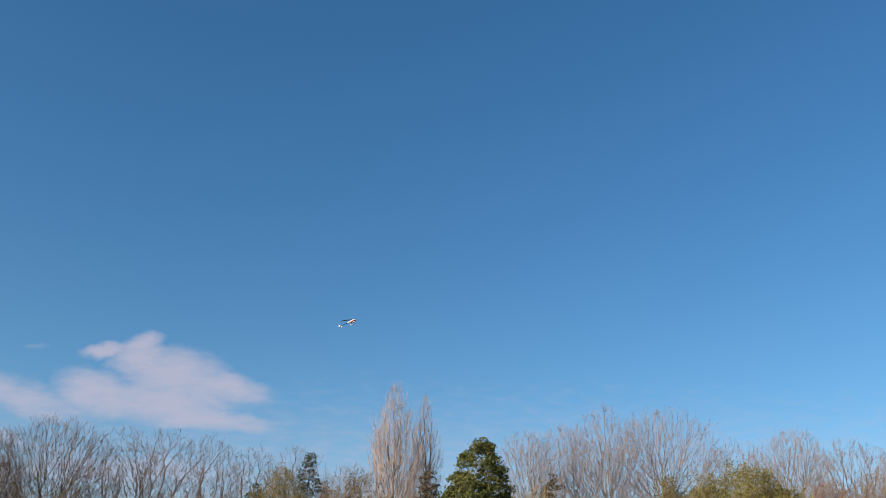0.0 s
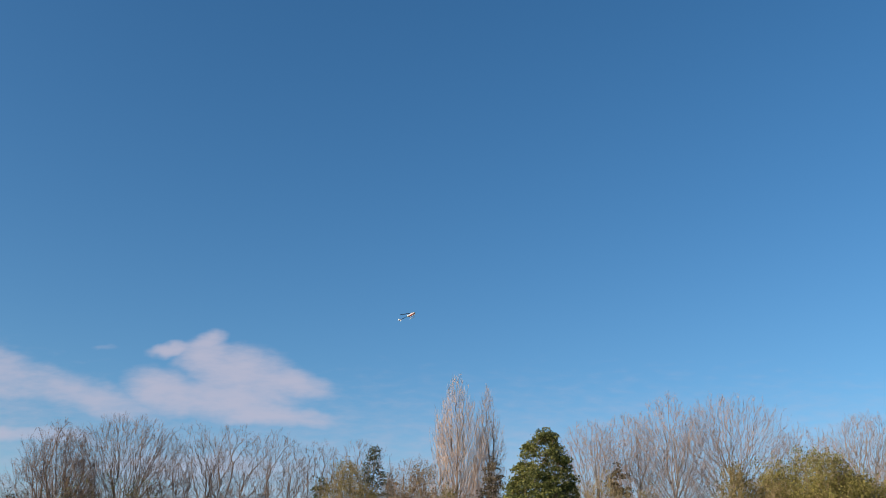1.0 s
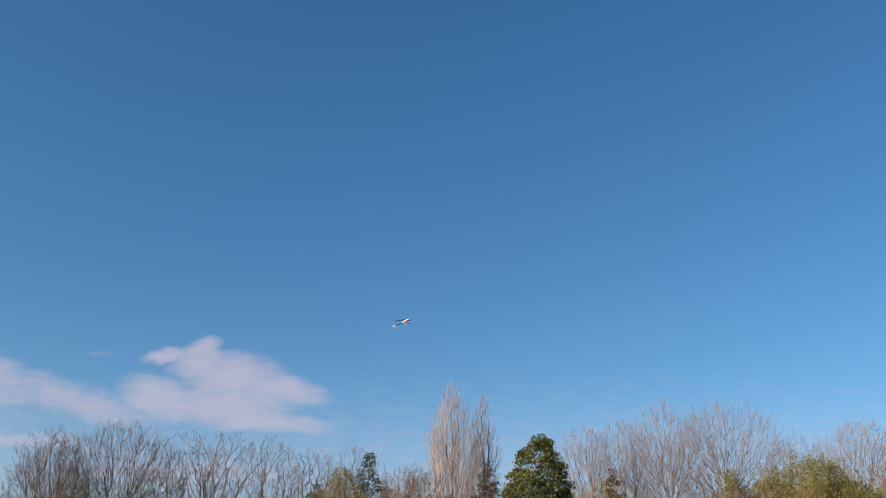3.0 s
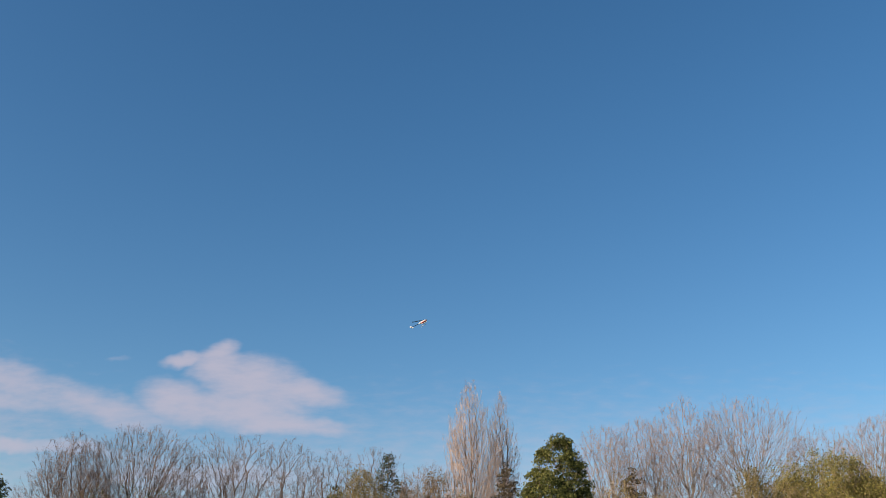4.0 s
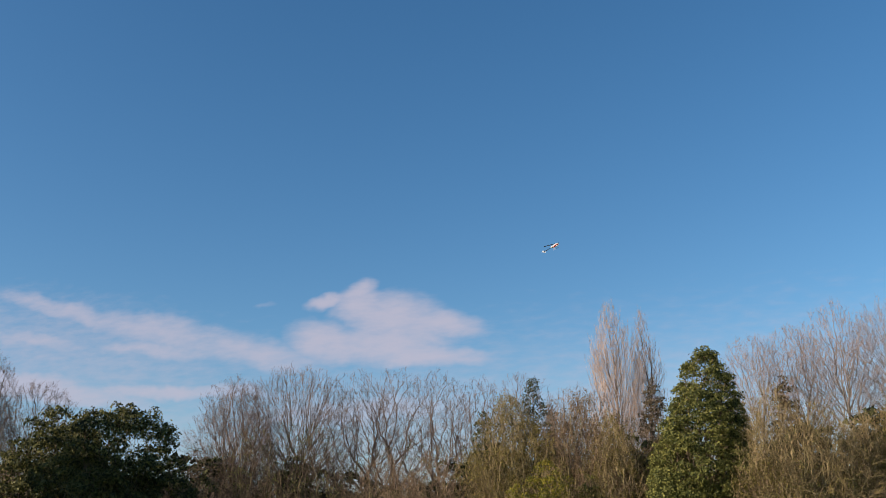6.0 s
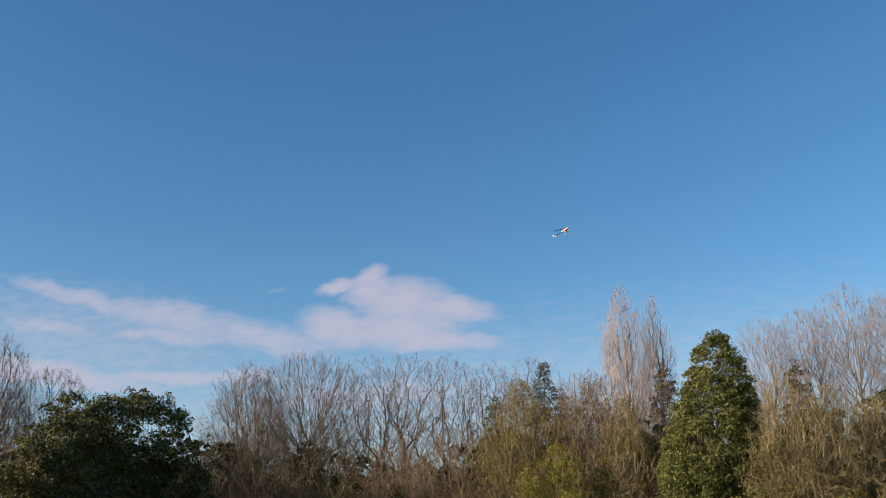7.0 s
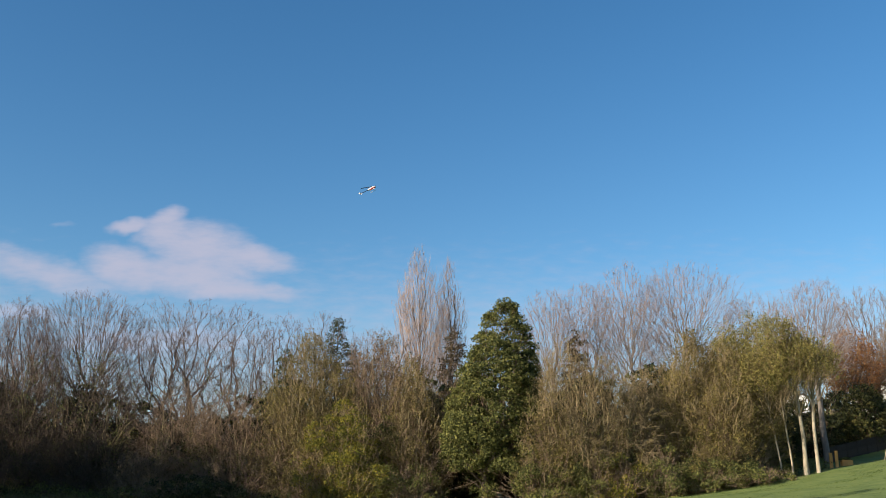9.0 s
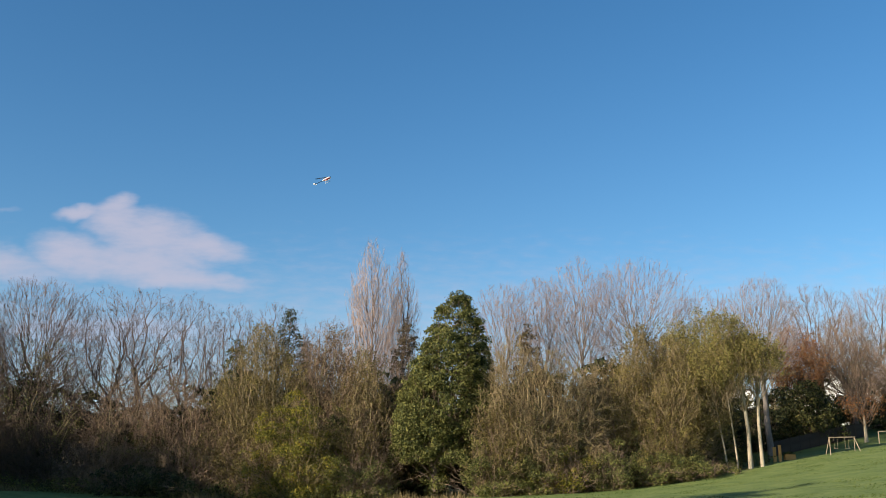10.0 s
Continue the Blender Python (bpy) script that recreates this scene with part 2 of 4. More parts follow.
def envelope(rng, n, h, w, crown, shape, shell=0.45, lean=0.0, lumps=0.35):
    """Points in a crown of that outline, more of them near its skin, with lumps and hollows."""
    level = np.linspace(0, 1, 200)
    share = np.cumsum(PROFILES[shape](level) ** 1.7 + 0.07)
    t = np.interp(rng.uniform(0, 1, n), share / share[-1], level)
    ang = rng.uniform(0, 2 * np.pi, n)
    ph = rng.uniform(0, 6.28, 6)
    lump = 1 + lumps * (np.sin(3 * ang + ph[0] + 5 * t) * np.sin(7 * t + ph[1]) + 0.6 * np.sin(5 * ang + ph[2]) * np.sin(13 * t + ph[3]))
    r = PROFILES[shape](t) * w / 2 * rng.uniform(0.02, 1, n) ** shell * lump
    tall = 1 + lumps * 0.2 * (np.sin(2 * ang + ph[4]) + np.sin(4 * ang + ph[5]) - 1.2) * (r / (w / 2 + 1e-6))
    z = h * (crown + (1 - crown) * t * np.clip(tall, 0.4, 1.0))
    return np.stack([r * np.cos(ang) + lean * z, r * np.sin(ang), z], 1)


def branch_out(rng, line, points, balance=0.45, slope=0.6, arch=0.3, crook=0.05, radial=0.5):
    """Wood that reaches from a trunk's line to every point by short and fairly direct ways.
    slope: how steeply branches leave the trunk; arch: how far they bend up towards their ends.
    Gives places, parents and loads; the trunk's own points come first."""
    def off_axis(p):
        x, y = np.interp(p[:, 2], line[:, 2], line[:, 0]), np.interp(p[:, 2], line[:, 2], line[:, 1])
        return np.hypot(p[:, 0] - x, p[:, 1] - y)
    r = off_axis(points)
    reach = max(float(r.max()), 0.3)
    flat = points.copy()
    flat[:, 2] -= slope * r + arch * r ** 2 / reach
    k = len(line)
    root = np.linalg.norm(flat[:, None] - line[None], axis=2)
    order = np.argsort(root.min(1))
    flat = flat[order]
    away = norm(flat - line[root.argmin(1)[order]])
    n = k + len(flat)
    pos, up, path, course = np.zeros((n, 3)), np.full(n, -1), np.zeros(n), np.zeros((n, 3))
    pos[:k] = line
    up[1:k] = np.arange(k - 1)
    path[1:k] = np.cumsum(np.linalg.norm(np.diff(line, axis=0), axis=1))
    course[:k] = norm(np.gradient(line, axis=0))
    for i in range(k, n):
        v = flat[i - k] - pos[:i]
        d = np.sqrt((v * v).sum(1)) + 1e-6
        cost = d * (1 + radial) - (0.3 * (v * course[:i]).sum(1) + radial * v @ away[i - k]) + balance * path[:i]
        j = int(cost.argmin())
        pos[i], up[i], path[i] = flat[i - k], j, path[j] + d[j]
        course[i] = 0.6 * v[j] / d[j] + 0.4 * course[j]
    kids = np.bincount(up[1:], minlength=n)
    load = (kids == 0).astype(int)
    load[k - 1] = max(load[k - 1], 1)
    for i in range(n - 1, 0, -1):
        load[up[i]] += load[i]
    # branches run on smoothly into their strongest child
    heir = np.full(n, -1)
    for i in range(1, n):
        if heir[up[i]] < 0 or load[i] > load[heir[up[i]]]:
            heir[up[i]] = i
    inner = np.nonzero((np.arange(n) >= k) & (heir >= 0))[0]
    for _ in range(2):
        pos[inner] = 0.4 * pos[inner] + 0.3 * pos[up[inner]] + 0.3 * pos[heir[inner]]
    r = off_axis(pos)
    pos[k:, 2] += (slope * r + arch * r ** 2 / reach)[k:]
    span = np.linalg.norm(pos - pos[np.maximum(up, 0)], axis=1)
    pos[inner] += rng.normal(size=(len(inner), 3)) * crook * np.minimum(span[inner], 1.5)[:, None]
    return pos, up, load


def plant(name, x, y, h, w, seed, label, category, group="", shape="round", crown=0.35, stems=1, spread=0.0, n=420, fine=4, shell=0.42,
          lean=0.0, trunk_r=0.28, fork=None, bark=None, twig=(1.0, 0.011), twig_material=None, leaves=None, puffs=None, ivy=None,
          strands=None, outward=0.5, rising=0.2, lumps=0.2, tip_r=0.013, trunk_bark=None, turn=0.0, balance=0.45, slope=0.6, arch=0.3, crook=0.05,
          radial=0.5, sway=0.011, loose=0.55):
    """One tree or shrub: trunk, forking limbs that fill its outline, sprays of twigs, foliage, ivy, hanging creeper."""
    rng = np.random.default_rng(seed)
    ob = thing(name, x, y, label, category, group, turn)
    up_way = np.array([0.0, 0.0, 1.0])
    pad = twig[0] * 0.5 if fine else 0.1
    aims = envelope(rng, n, h - pad, max(w - 2 * pad, 0.4 * w), crown, shape, shell, lean, lumps)
    # each stem takes the points on its side
    turn0 = rng.uniform(0, 6.28)
    side = (np.arctan2(aims[:, 1], aims[:, 0] - lean * aims[:, 2]) + turn0 + rng.normal(size=n) * 0.25) % (2 * np.pi)
    owner = np.minimum((side / (2 * np.pi) * stems).astype(int), stems - 1)
    segments, trunk_parts, nodes, tips, tip_ways = [], [], [], [], []
    count = 0
    for s in range(stems):
        pts = aims[owner == s]
        if len(pts) < 6:
            continue
        ang = (s + 0.5) / stems * 2 * np.pi - turn0
        foot = np.array([math.cos(ang), math.sin(ang), 0]) * (0.2 + 0.35 * spread) * (stems > 1)
        height = h * (fork if fork is not None else crown * 0.9) * rng.uniform(0.9, 1.1)
        lead = pts.mean(0)
        top = foot + (lead - foot) * np.array([0.35, 0.35, 0]) * min(1.0, 0.4 + height / h) + up_way * height
        top[0] += lean * height * 0.5
        k = 8
        f = np.linspace(0, 1, k + 1)[:, None]
        line = foot + (top - foot) * np.concatenate([f ** 1.4, f ** 1.4, f], 1) + np.cumsum(rng.normal(size=(k + 1, 3)), 0) * [sway, sway, 0] * height * 0.5 * (f > 0)
        line[0, 2] = -0.4
        pos, up, load = branch_out(rng, line, pts, balance, slope, arch, crook, radial)
        r0 = trunk_r * (len(pts) / (n / stems)) ** 0.4
        rad = tip_r * load ** (math.log(max(r0 * 0.85, tip_r * 1.2) / tip_r) / math.log(max(3, load[0])))
        rad[:k + 1] = np.maximum(rad[:k + 1], np.linspace(r0 * 1.15, rad[k], k + 1))
        trunk_parts.append((line, rad[:k + 1]))
        # limbs: what leaves the trunk, and the first forks below a share of the whole
        share = max(6, load[0] * 0.2)
        limb, branch = np.full(len(pos), -1), np.zeros(len(pos), int)
        for i in range(k + 1, len(pos)):
            branch[i] = branch[up[i]] or 1000 * s + i
            if limb[up[i]] >= 0:
                limb[i] = limb[up[i]]
            elif 4 < load[i] <= share:
                limb[i] = count
                count += 1
        e = np.arange(k + 1, len(pos))
        p0, p1 = pos[up[e]], pos[e]
        d = np.linalg.norm(p1 - p0, axis=1)[:, None]
        before = norm(p0 - pos[np.maximum(up[up[e]], 0)])
        mid = (p0 + p1) / 2 + before * d * 0.10 + rng.normal(size=p0.shape) * d * 0.05
        ra, rb = np.minimum(rad[up[e]], rad[e] * 1.35), rad[e]
        rm = (ra + rb) / 2
        st = branch[e]
        segments.append((p0 - (mid - p0) * 0.08, mid, ra, rm, limb[e], st))
        segments.append((mid - (p1 - mid) * 0.08, p1, rm, rb, limb[e], st))
        end = np.nonzero(load == 1)[0]
        end = end[end > k]
        tips.append(pos[end])
        tip_ways.append(np.stack([pos[up[end]], norm(pos[end] - pos[up[end]])], 1))
        nodes.append(np.column_stack([pos, rad, load]))
    p0, p1, ra, rb, limb, branch_no = (np.concatenate([g[i] for g in segments]) for i in range(6))
    nodes, tips, tip_ways = np.concatenate(nodes), np.concatenate(tips), np.concatenate(tip_ways)
    fat = rb > 0.030
    stout = stems <= 3
    for line, rr in trunk_parts:
        v, q = tubes(line[:-1], line[1:], rr[:-1], rr[1:], 9 if stout else 6)
        mesh_part("trunk", v, q, trunk_bark or bark, ob, smooth=True)
    core = fat & (limb < 0)
    for s in np.unique(branch_no[core]):
        pick = core & (branch_no == s)
        v, q = tubes(p0[pick], p1[pick], ra[pick], rb[pick], 6 if stout else 4)
        mesh_part("fork", v, q, bark, ob, smooth=True)
    for i in range(count):
        pick = fat & (limb == i)
        if pick.any():
            v, q = tubes(p0[pick], p1[pick], ra[pick], rb[pick], 4 if stout else 3)
            mesh_part("limb", v, q, bark, ob, smooth=True)
    thin = ~fat
    t0, t1, s0, s1 = [p0[thin]], [p1[thin]], [ra[thin]], [rb[thin]]
    hub = np.array([lean * h * crown, 0, h * (crown + 0.2 * (1 - crown))])
    if fine:
        length, r = twig
        m = np.repeat(np.arange(len(tips)), fine)
        a = tip_ways[m, 0] + (tips[m] - tip_ways[m, 0]) * rng.uniform(0.15, 1.0, (len(m), 1))
        off = a - hub
        off[:, 0] -= lean * a[:, 2]
        d = norm(tip_ways[m, 1] * 0.7 + norm(off) * outward + norm(rng.normal(size=a.shape)) * loose + up_way * rising)
        ln = (length * rng.uniform(0.35, 1.0, len(m)))[:, None]
        b = a + d * ln * 0.5
        c = b + norm(d + rng.normal(size=d.shape) * 0.2 + up_way * rising * 0.5) * ln * 0.5
        t = b + norm(d + rng.normal(size=d.shape) * 0.45) * ln * 0.4
        one = np.full(len(m), r)
        t0 += [a, b, b]
        t1 += [b, c, t]
        s0 += [one, one * 0.85, one * 0.7]
        s1 += [one * 0.85, one * 0.5, one * 0.45]
    v, q = ribbons(rng, np.concatenate(t0), np.concatenate(t1), np.concatenate(s0), np.concatenate(s1))
    tagged(mesh_part("twig_spray", v, q, twig_material or bark, ob), kind="stuff")
    if leaves:
        # single leaves and small tufts along the twigs
        mat, total, size, sigma = leaves[:4]
        low, high = leaves[4] if len(leaves) > 4 else (0, 1.2)
        ok = tips[(tips[:, 2] > low * h) & (tips[:, 2] < high * h)]
        ok = ok if len(ok) > 8 else tips
        weight = rng.uniform(0, 1, len(ok)) ** 4
        tuft = ok[rng.choice(len(ok), max(1, total // 4), p=weight / weight.sum())] + rng.normal(size=(max(1, total // 4), 3)) * sigma * 1.6
        at = np.repeat(tuft, 4, 0) + rng.normal(size=(len(tuft) * 4, 3)) * sigma * 0.5
        at[:, 2] = np.maximum(at[:, 2], 0.1)
        v, q = leaf_quads(rng, at, size, norm(at - hub) * 0.5, 0.25)
        tagged(mesh_part("foliage", v, q, mat, ob), kind="stuff")
    if puffs:
        # leaves on the skins of many small rounded clumps, with dark gaps between them
        mat, total, size, clumps, radius = puffs[:5]
        low, high = puffs[5] if len(puffs) > 5 else (0, 1.2)
        ok = tips[(tips[:, 2] > low * h) & (tips[:, 2] < high * h)]
        core_at = ok[rng.choice(len(ok), clumps, replace=clumps > len(ok))]
        size_of = radius * rng.uniform(0.5, 1.35, clumps)
        m = rng.choice(clumps, total, p=size_of ** 2 / (size_of ** 2).sum())
        way = norm(norm(rng.normal(size=(total, 3))) + norm(core_at[m] - hub) * 0.55 + up_way * 0.25)
        ripple = 1 + 0.22 * np.sin(way[:, 0] * 7 + m) * np.sin(way[:, 2] * 6 + 2 * m)
        at = core_at[m] + way * [1.1, 1.1, 0.8] * (size_of[m] * ripple * rng.uniform(0.55, 1.08, total))[:, None]
        at[:, 2] = np.maximum(at[:, 2], 0.1)
        v, q = leaf_quads(rng, at, size, way * 0.9, 0.15)
        tagged(mesh_part("foliage", v, q, mat, ob), kind="stuff")
    if ivy:
        mat, total, size, spread_ivy, ivy_top = ivy
        body = np.concatenate([np.repeat(t[0], 5, 0) for t in trunk_parts] + [nodes[nodes[:, 3] > 0.05, :3]])
        body = body[(body[:, 2] < ivy_top * h) & (body[:, 2] > 0.3)]
        tuft = body[rng.integers(0, len(body), total // 12)] + rng.normal(size=(total // 12, 3)) * spread_ivy * 0.9
        at = np.repeat(tuft, 12, 0) + rng.normal(size=(len(tuft) * 12, 3)) * spread_ivy * 0.5
        at[:, 2] = np.maximum(at[:, 2], 0.12)
        v, q = leaf_quads(rng, at, size, None, 0.2)
        tagged(mesh_part("ivy", v, q, mat, ob), kind="stuff")
    if strands:
        mat, total, length, size = strands
        pool = nodes[(nodes[:, 4] > 1) & (nodes[:, 4] < 40), :3]
        tuft = pool[rng.integers(0, len(pool), total // 8)]
        a = np.repeat(tuft, 8, 0) + rng.normal(size=(len(tuft) * 8, 3)) * 0.3
        total = len(a)
        ln = np.minimum(length * rng.uniform(0.3, 1.0, total), np.maximum(a[:, 2] - 0.3, 0.3))
        drift = np.repeat(rng.normal(size=(len(tuft), 3)), 8, 0) * [0.4, 0.4, 0] + rng.normal(size=(total, 3)) * [0.2, 0.2, 0]
        prev, segs, pts = a, [], []
        for g in (0.25, 0.5, 0.75, 1.0):
            now = a + drift * math.sin(g * 2.0) * (ln[:, None] * 0.5) - up_way * (ln * g ** 1.4)[:, None] + rng.normal(size=(total, 3)) * 0.06
            segs.append((prev, now))
            pts += [prev + (now - prev) * rng.uniform(0, 1, (total, 1)) + rng.normal(size=(total, 3)) * 0.08 for _ in range(2)]
            prev = now
        p0, p1 = np.concatenate([c[0] for c in segs]), np.concatenate([c[1] for c in segs])
        rr = np.full(len(p0), 0.016)
        v, q = ribbons(rng, p0, p1, rr, rr * 0.8)
        tagged(mesh_part("hanging_stem", v, q, twig_material or bark, ob), kind="stuff")
        v, q = leaf_quads(rng, np.concatenate(pts), size, None, 0.0)
        tagged(mesh_part("creeper", v, q, mat, ob), kind="stuff")
    return ob


# ---- ground ----
gx = np.concatenate([-np.geomspace(3200, 130, 14), np.linspace(-120, 120, 97), np.geomspace(130, 3200, 14)])
gy = np.concatenate([-np.geomspace(3200, 40, 14), np.linspace(-30, 150, 91), np.geomspace(156, 3600, 16)])
mx, my = np.meshgrid(gx, gy)
mz = ground_height(mx, my)
rough = np.random.default_rng(5).normal(size=mz.shape) * 0.05 * ((np.abs(mx) < 120) & (my > 4) & (my < 150))
grid = np.stack([mx, my, mz + rough], -1).reshape(-1, 3)
nx, ny = len(gx), len(gy)
ii, jj = np.meshgrid(np.arange(nx - 1), np.arange(ny - 1))
cell = (jj * nx + ii).ravel()
tagged(mesh_part("ground", grid, np.stack([cell, cell + 1, cell + nx + 1, cell + nx], 1), GRASS, smooth=True),
       "sloping green mown grass field running up to the wood", "grass field", kind="structure")

# ---- the wood ----
WOOD = "trees of the wood"


def bare_tree(x, y, h, w, seed, crown=0.34, label="leafless tree with a grey branching crown of fine twigs", **k):
    opts = dict(shape="round", crown=crown, n=2000, fine=6, trunk_r=0.40, fork=crown * 1.25, bark=BARK, twig_material=TWIG_GREY, twig=(0.8, 0.0092), shell=0.5,
                outward=0.6, rising=0.05, balance=0.3, slope=0.05, arch=0.4, crook=0.05, lumps=0.22, loose=0.95, ivy=(LEAF_IVY, 1800, 0.08, 0.35, 0.6))
    opts.update(k)
    return plant("bare_tree", x, y, h, w, seed, label, "tree", WOOD, **opts)


def gnarled_tree(x, y, h, w, seed, crown=0.26, **k):
    opts = dict(label="leafless tree with crooked dark limbs and fine twigs", n=1700, fine=6, balance=0.25, radial=0.35, slope=-0.15, arch=0.45, crook=0.08, lumps=0.36, trunk_r=0.44, twig=(0.75, 0.0092),
                fork=crown * 1.6, sway=0.03)
    opts.update(k)
    return bare_tree(x, y, h, w, seed, crown, **opts)


def tall_ash(x, y, h, w, seed, crown=0.45, **k):
    opts = dict(label="slender leafless tree with a pale trunk and rising twigs", shape="round", n=1800, fine=5, balance=0.3, slope=0.7, arch=0.2, fork=0.55, crook=0.05, trunk_r=0.34, rising=0.3,
                bark=PALE_GREY_BARK, twig_material=TWIG_PALE, ivy=None, twig=(1.1, 0.0092))
    opts.update(k)
    return bare_tree(x, y, h, w, seed, crown, **opts)


def poplar(x, y, h, w, seed, lean=0.0, n=2000):
    return plant("poplar_tree", x, y, h, w, seed, "tall narrow poplar with tan upright bare twigs", "tree", WOOD, shape="flame", crown=0.2,
                 n=n, fine=5, trunk_r=0.30, fork=0.6, lean=lean, bark=BARK, twig_material=TWIG_TAN, twig=(1.3, 0.0085), outward=0.15, rising=0.9,
                 balance=0.25, slope=2.4, arch=0.4, lumps=0.35, shell=0.5, crook=0.05, radial=0.4)


def conifer(x, y, h, w, seed, leaf=None):
    return plant("conifer_tree", x, y, h, w, seed, "dark green conifer with a pointed top", "conifer", WOOD, shape="cone", crown=0.1,
                 n=1200, fine=1, shell=0.55, trunk_r=0.2, fork=0.92, bark=BARK, twig_material=TWIG_BROWN, twig=(0.5, 0.013), slope=-0.1, arch=0.3,
                 outward=0.3, lumps=0.2, balance=0.5, puffs=(leaf or LEAF_CONIFER, 19000, 0.10, 480, 0.5))


def shrubby(x, y, h, w, seed, leaf=None, count=9000, tone=None, **k):
    opts = dict(shape="dome", crown=0.06, n=1900, fine=6, tip_r=0.019, stems=5, spread=w * 0.4, trunk_r=0.19, fork=0.3, bark=MOSSY_BARK, shell=0.5, balance=0.35, slope=0.8, arch=0.0, loose=0.8,
                twig_material=tone or TWIG_OLIVE, twig=(0.85, 0.0125), outward=0.6, rising=0.25, crook=0.06, lumps=0.5,
                leaves=(leaf or LEAF_OLIVE, int(count * 1.5), 0.078, 0.26))
    opts.update(k)
    return plant("shrubby_tree", x, y, h, w, seed, "dense many-stemmed olive-brown tree with thin autumn leaves", "tree", WOOD, **opts)


def vine_tree(x, y, h, w, seed, leaf=None, creeper=None, tone=None, ivy=6000, count=900, **k):
    opts = dict(shape="dome", crown=0.15, n=1100, fine=5, stems=3, spread=w * 0.4, trunk_r=0.2, fork=0.3, bark=MOSSY_BARK, balance=0.35, slope=0.8, arch=-0.9, crook=0.1,
                twig_material=tone or TWIG_OLIVE, twig=(1.1, 0.011), outward=0.4, rising=-0.15, lumps=0.5, leaves=(leaf or LEAF_OLIVE, 3500, 0.07, 0.25),
                ivy=(LEAF_IVY, ivy, 0.085, 0.5, 0.8), strands=(creeper or LEAF_BROWN, count, 2.2, 0.06))
    opts.update(k)
    return plant("creeper_clad_tree", x, y, h, w, seed, "half-bare tree hung with trailing creeper and ivy", "tree", WOOD, **opts)


def ash(x, y, h, w, seed, count=13000, low=0.25, **k):
    opts = dict(shape="dome", crown=0.3, n=700, fine=3, stems=1, trunk_r=0.17, fork=0.6, bark=MOSSY_BARK, trunk_bark=PALE_BARK, balance=0.5, slope=1.0, arch=0.0, lumps=0.4,
                twig_material=TWIG_OLIVE, twig=(0.9, 0.011), outward=0.4, leaves=(LEAF_ASH, count, 0.085, 0.26, (low, 1.2)))
    opts.update(k)
    return plant("birch_tree", x, y, h, w, seed, "pale-stemmed tree with thinning yellow-olive leaves", "tree", WOOD, **opts)


def ivy_tree(x, y, h, w, seed):
    return plant("ivy_clad_tree", x, y, h, w, seed, "tall tree wholly clad in yellow-green ivy", "tree", WOOD, shape="spire", crown=0.19,
                 n=2200, fine=1, shell=0.28, trunk_r=0.32, fork=0.5, lean=0.125, bark=BARK, twig_material=TWIG_BROWN, twig=(0.5, 0.012), balance=0.4, slope=0.3,
                 lumps=0.08, puffs=(LEAF_IVY, 92000, 0.105, 1050, 0.62), ivy=(LEAF_IVY, 3600, 0.1, 0.5, 0.3))


def dark_tree(x, y, h, w, seed, crown=0.03, count=30000, leaf=None, size=0.14, n=800, clumps=330, radius=0.9):
    return plant("evergreen_tree", x, y, h, w, seed, "broad dark glossy-leaved evergreen oak tree", "tree", WOOD, shape="dome", crown=crown,
                 n=n, fine=1, shell=0.36, trunk_r=0.32, fork=0.2, bark=BARK, twig_material=TWIG_BROWN, twig=(0.9, 0.012), balance=0.4,
                 lumps=0.25, puffs=(leaf or LEAF_OAK, count, size, clumps, radius))


def bush(x, y, h, w, seed, leaf=None, count=5000, tone=None, label="dense leafy bush at the edge of the wood", size=0.08, leafy=False, fine=3, n=420):
    """leafy: leaves in rounded clumps; otherwise mostly twigs with scattered leaves."""
    share = dict(puffs=(leaf or LEAF_OLIVE, int(count * 0.85), size, max(24, int(w * h * 1.5)), 0.72)) if leafy else dict(leaves=(leaf or LEAF_OLIVE, int(count * 0.75), size, 0.24))
    return plant("bush", x, y, h, w, seed, label, "bush", "bushes along the wood", shape="dome", crown=0.03, n=n, fine=fine, stems=5, shell=0.42,
                 spread=w * 0.25, trunk_r=0.05, fork=0.15, bark=MOSSY_BARK, twig_material=tone or TWIG_BROWN, twig=(0.9, 0.0105), balance=0.5, slope=0.7, arch=-0.2,
                 outward=0.4, rising=0.2, lumps=0.55, crook=0.08, **share)


bare_tree(-78.6, 92.0, 24.6, 8.4, 11, 0.4)
bare_tree(-75.9, 98.0, 21.6, 12.2, 28)
bare_tree(-52.5, 104.0, 22.0, 11.3, 12)
bare_tree(-54.9, 108.0, 21.0, 12.5, 10)
bare_tree(-45.6, 106.0, 23.3, 16.5, 13, 0.27, n=3400, fine=7, fork=0.43, balance=0.4, radial=0.7, slope=-0.1, arch=0.45, lumps=0.06, loose=0.8, twig=(0.7, 0.0092), ivy=(LEAF_IVY, 6000, 0.085, 0.45, 0.70))
gnarled_tree(-39.0, 109.0, 23.4, 13.1, 14)
gnarled_tree(-33.6, 106.0, 23.0, 13.0, 15)
gnarled_tree(-28.7, 107.0, 22.7, 13.9, 16)
gnarled_tree(-24.4, 110.0, 22.0, 13.4, 17)
gnarled_tree(-19.9, 114.0, 22.9, 13.7, 18)
bare_tree(-12.9, 108.0, 20.3, 9.9, 19, twig_material=TWIG_BROWN)
tall_ash(7.6, 118.0, 25.2, 11.5, 20)
tall_ash(12.5, 120.0, 26.2, 11.5, 21)
tall_ash(17.1, 118.0, 27.9, 12.4, 22)
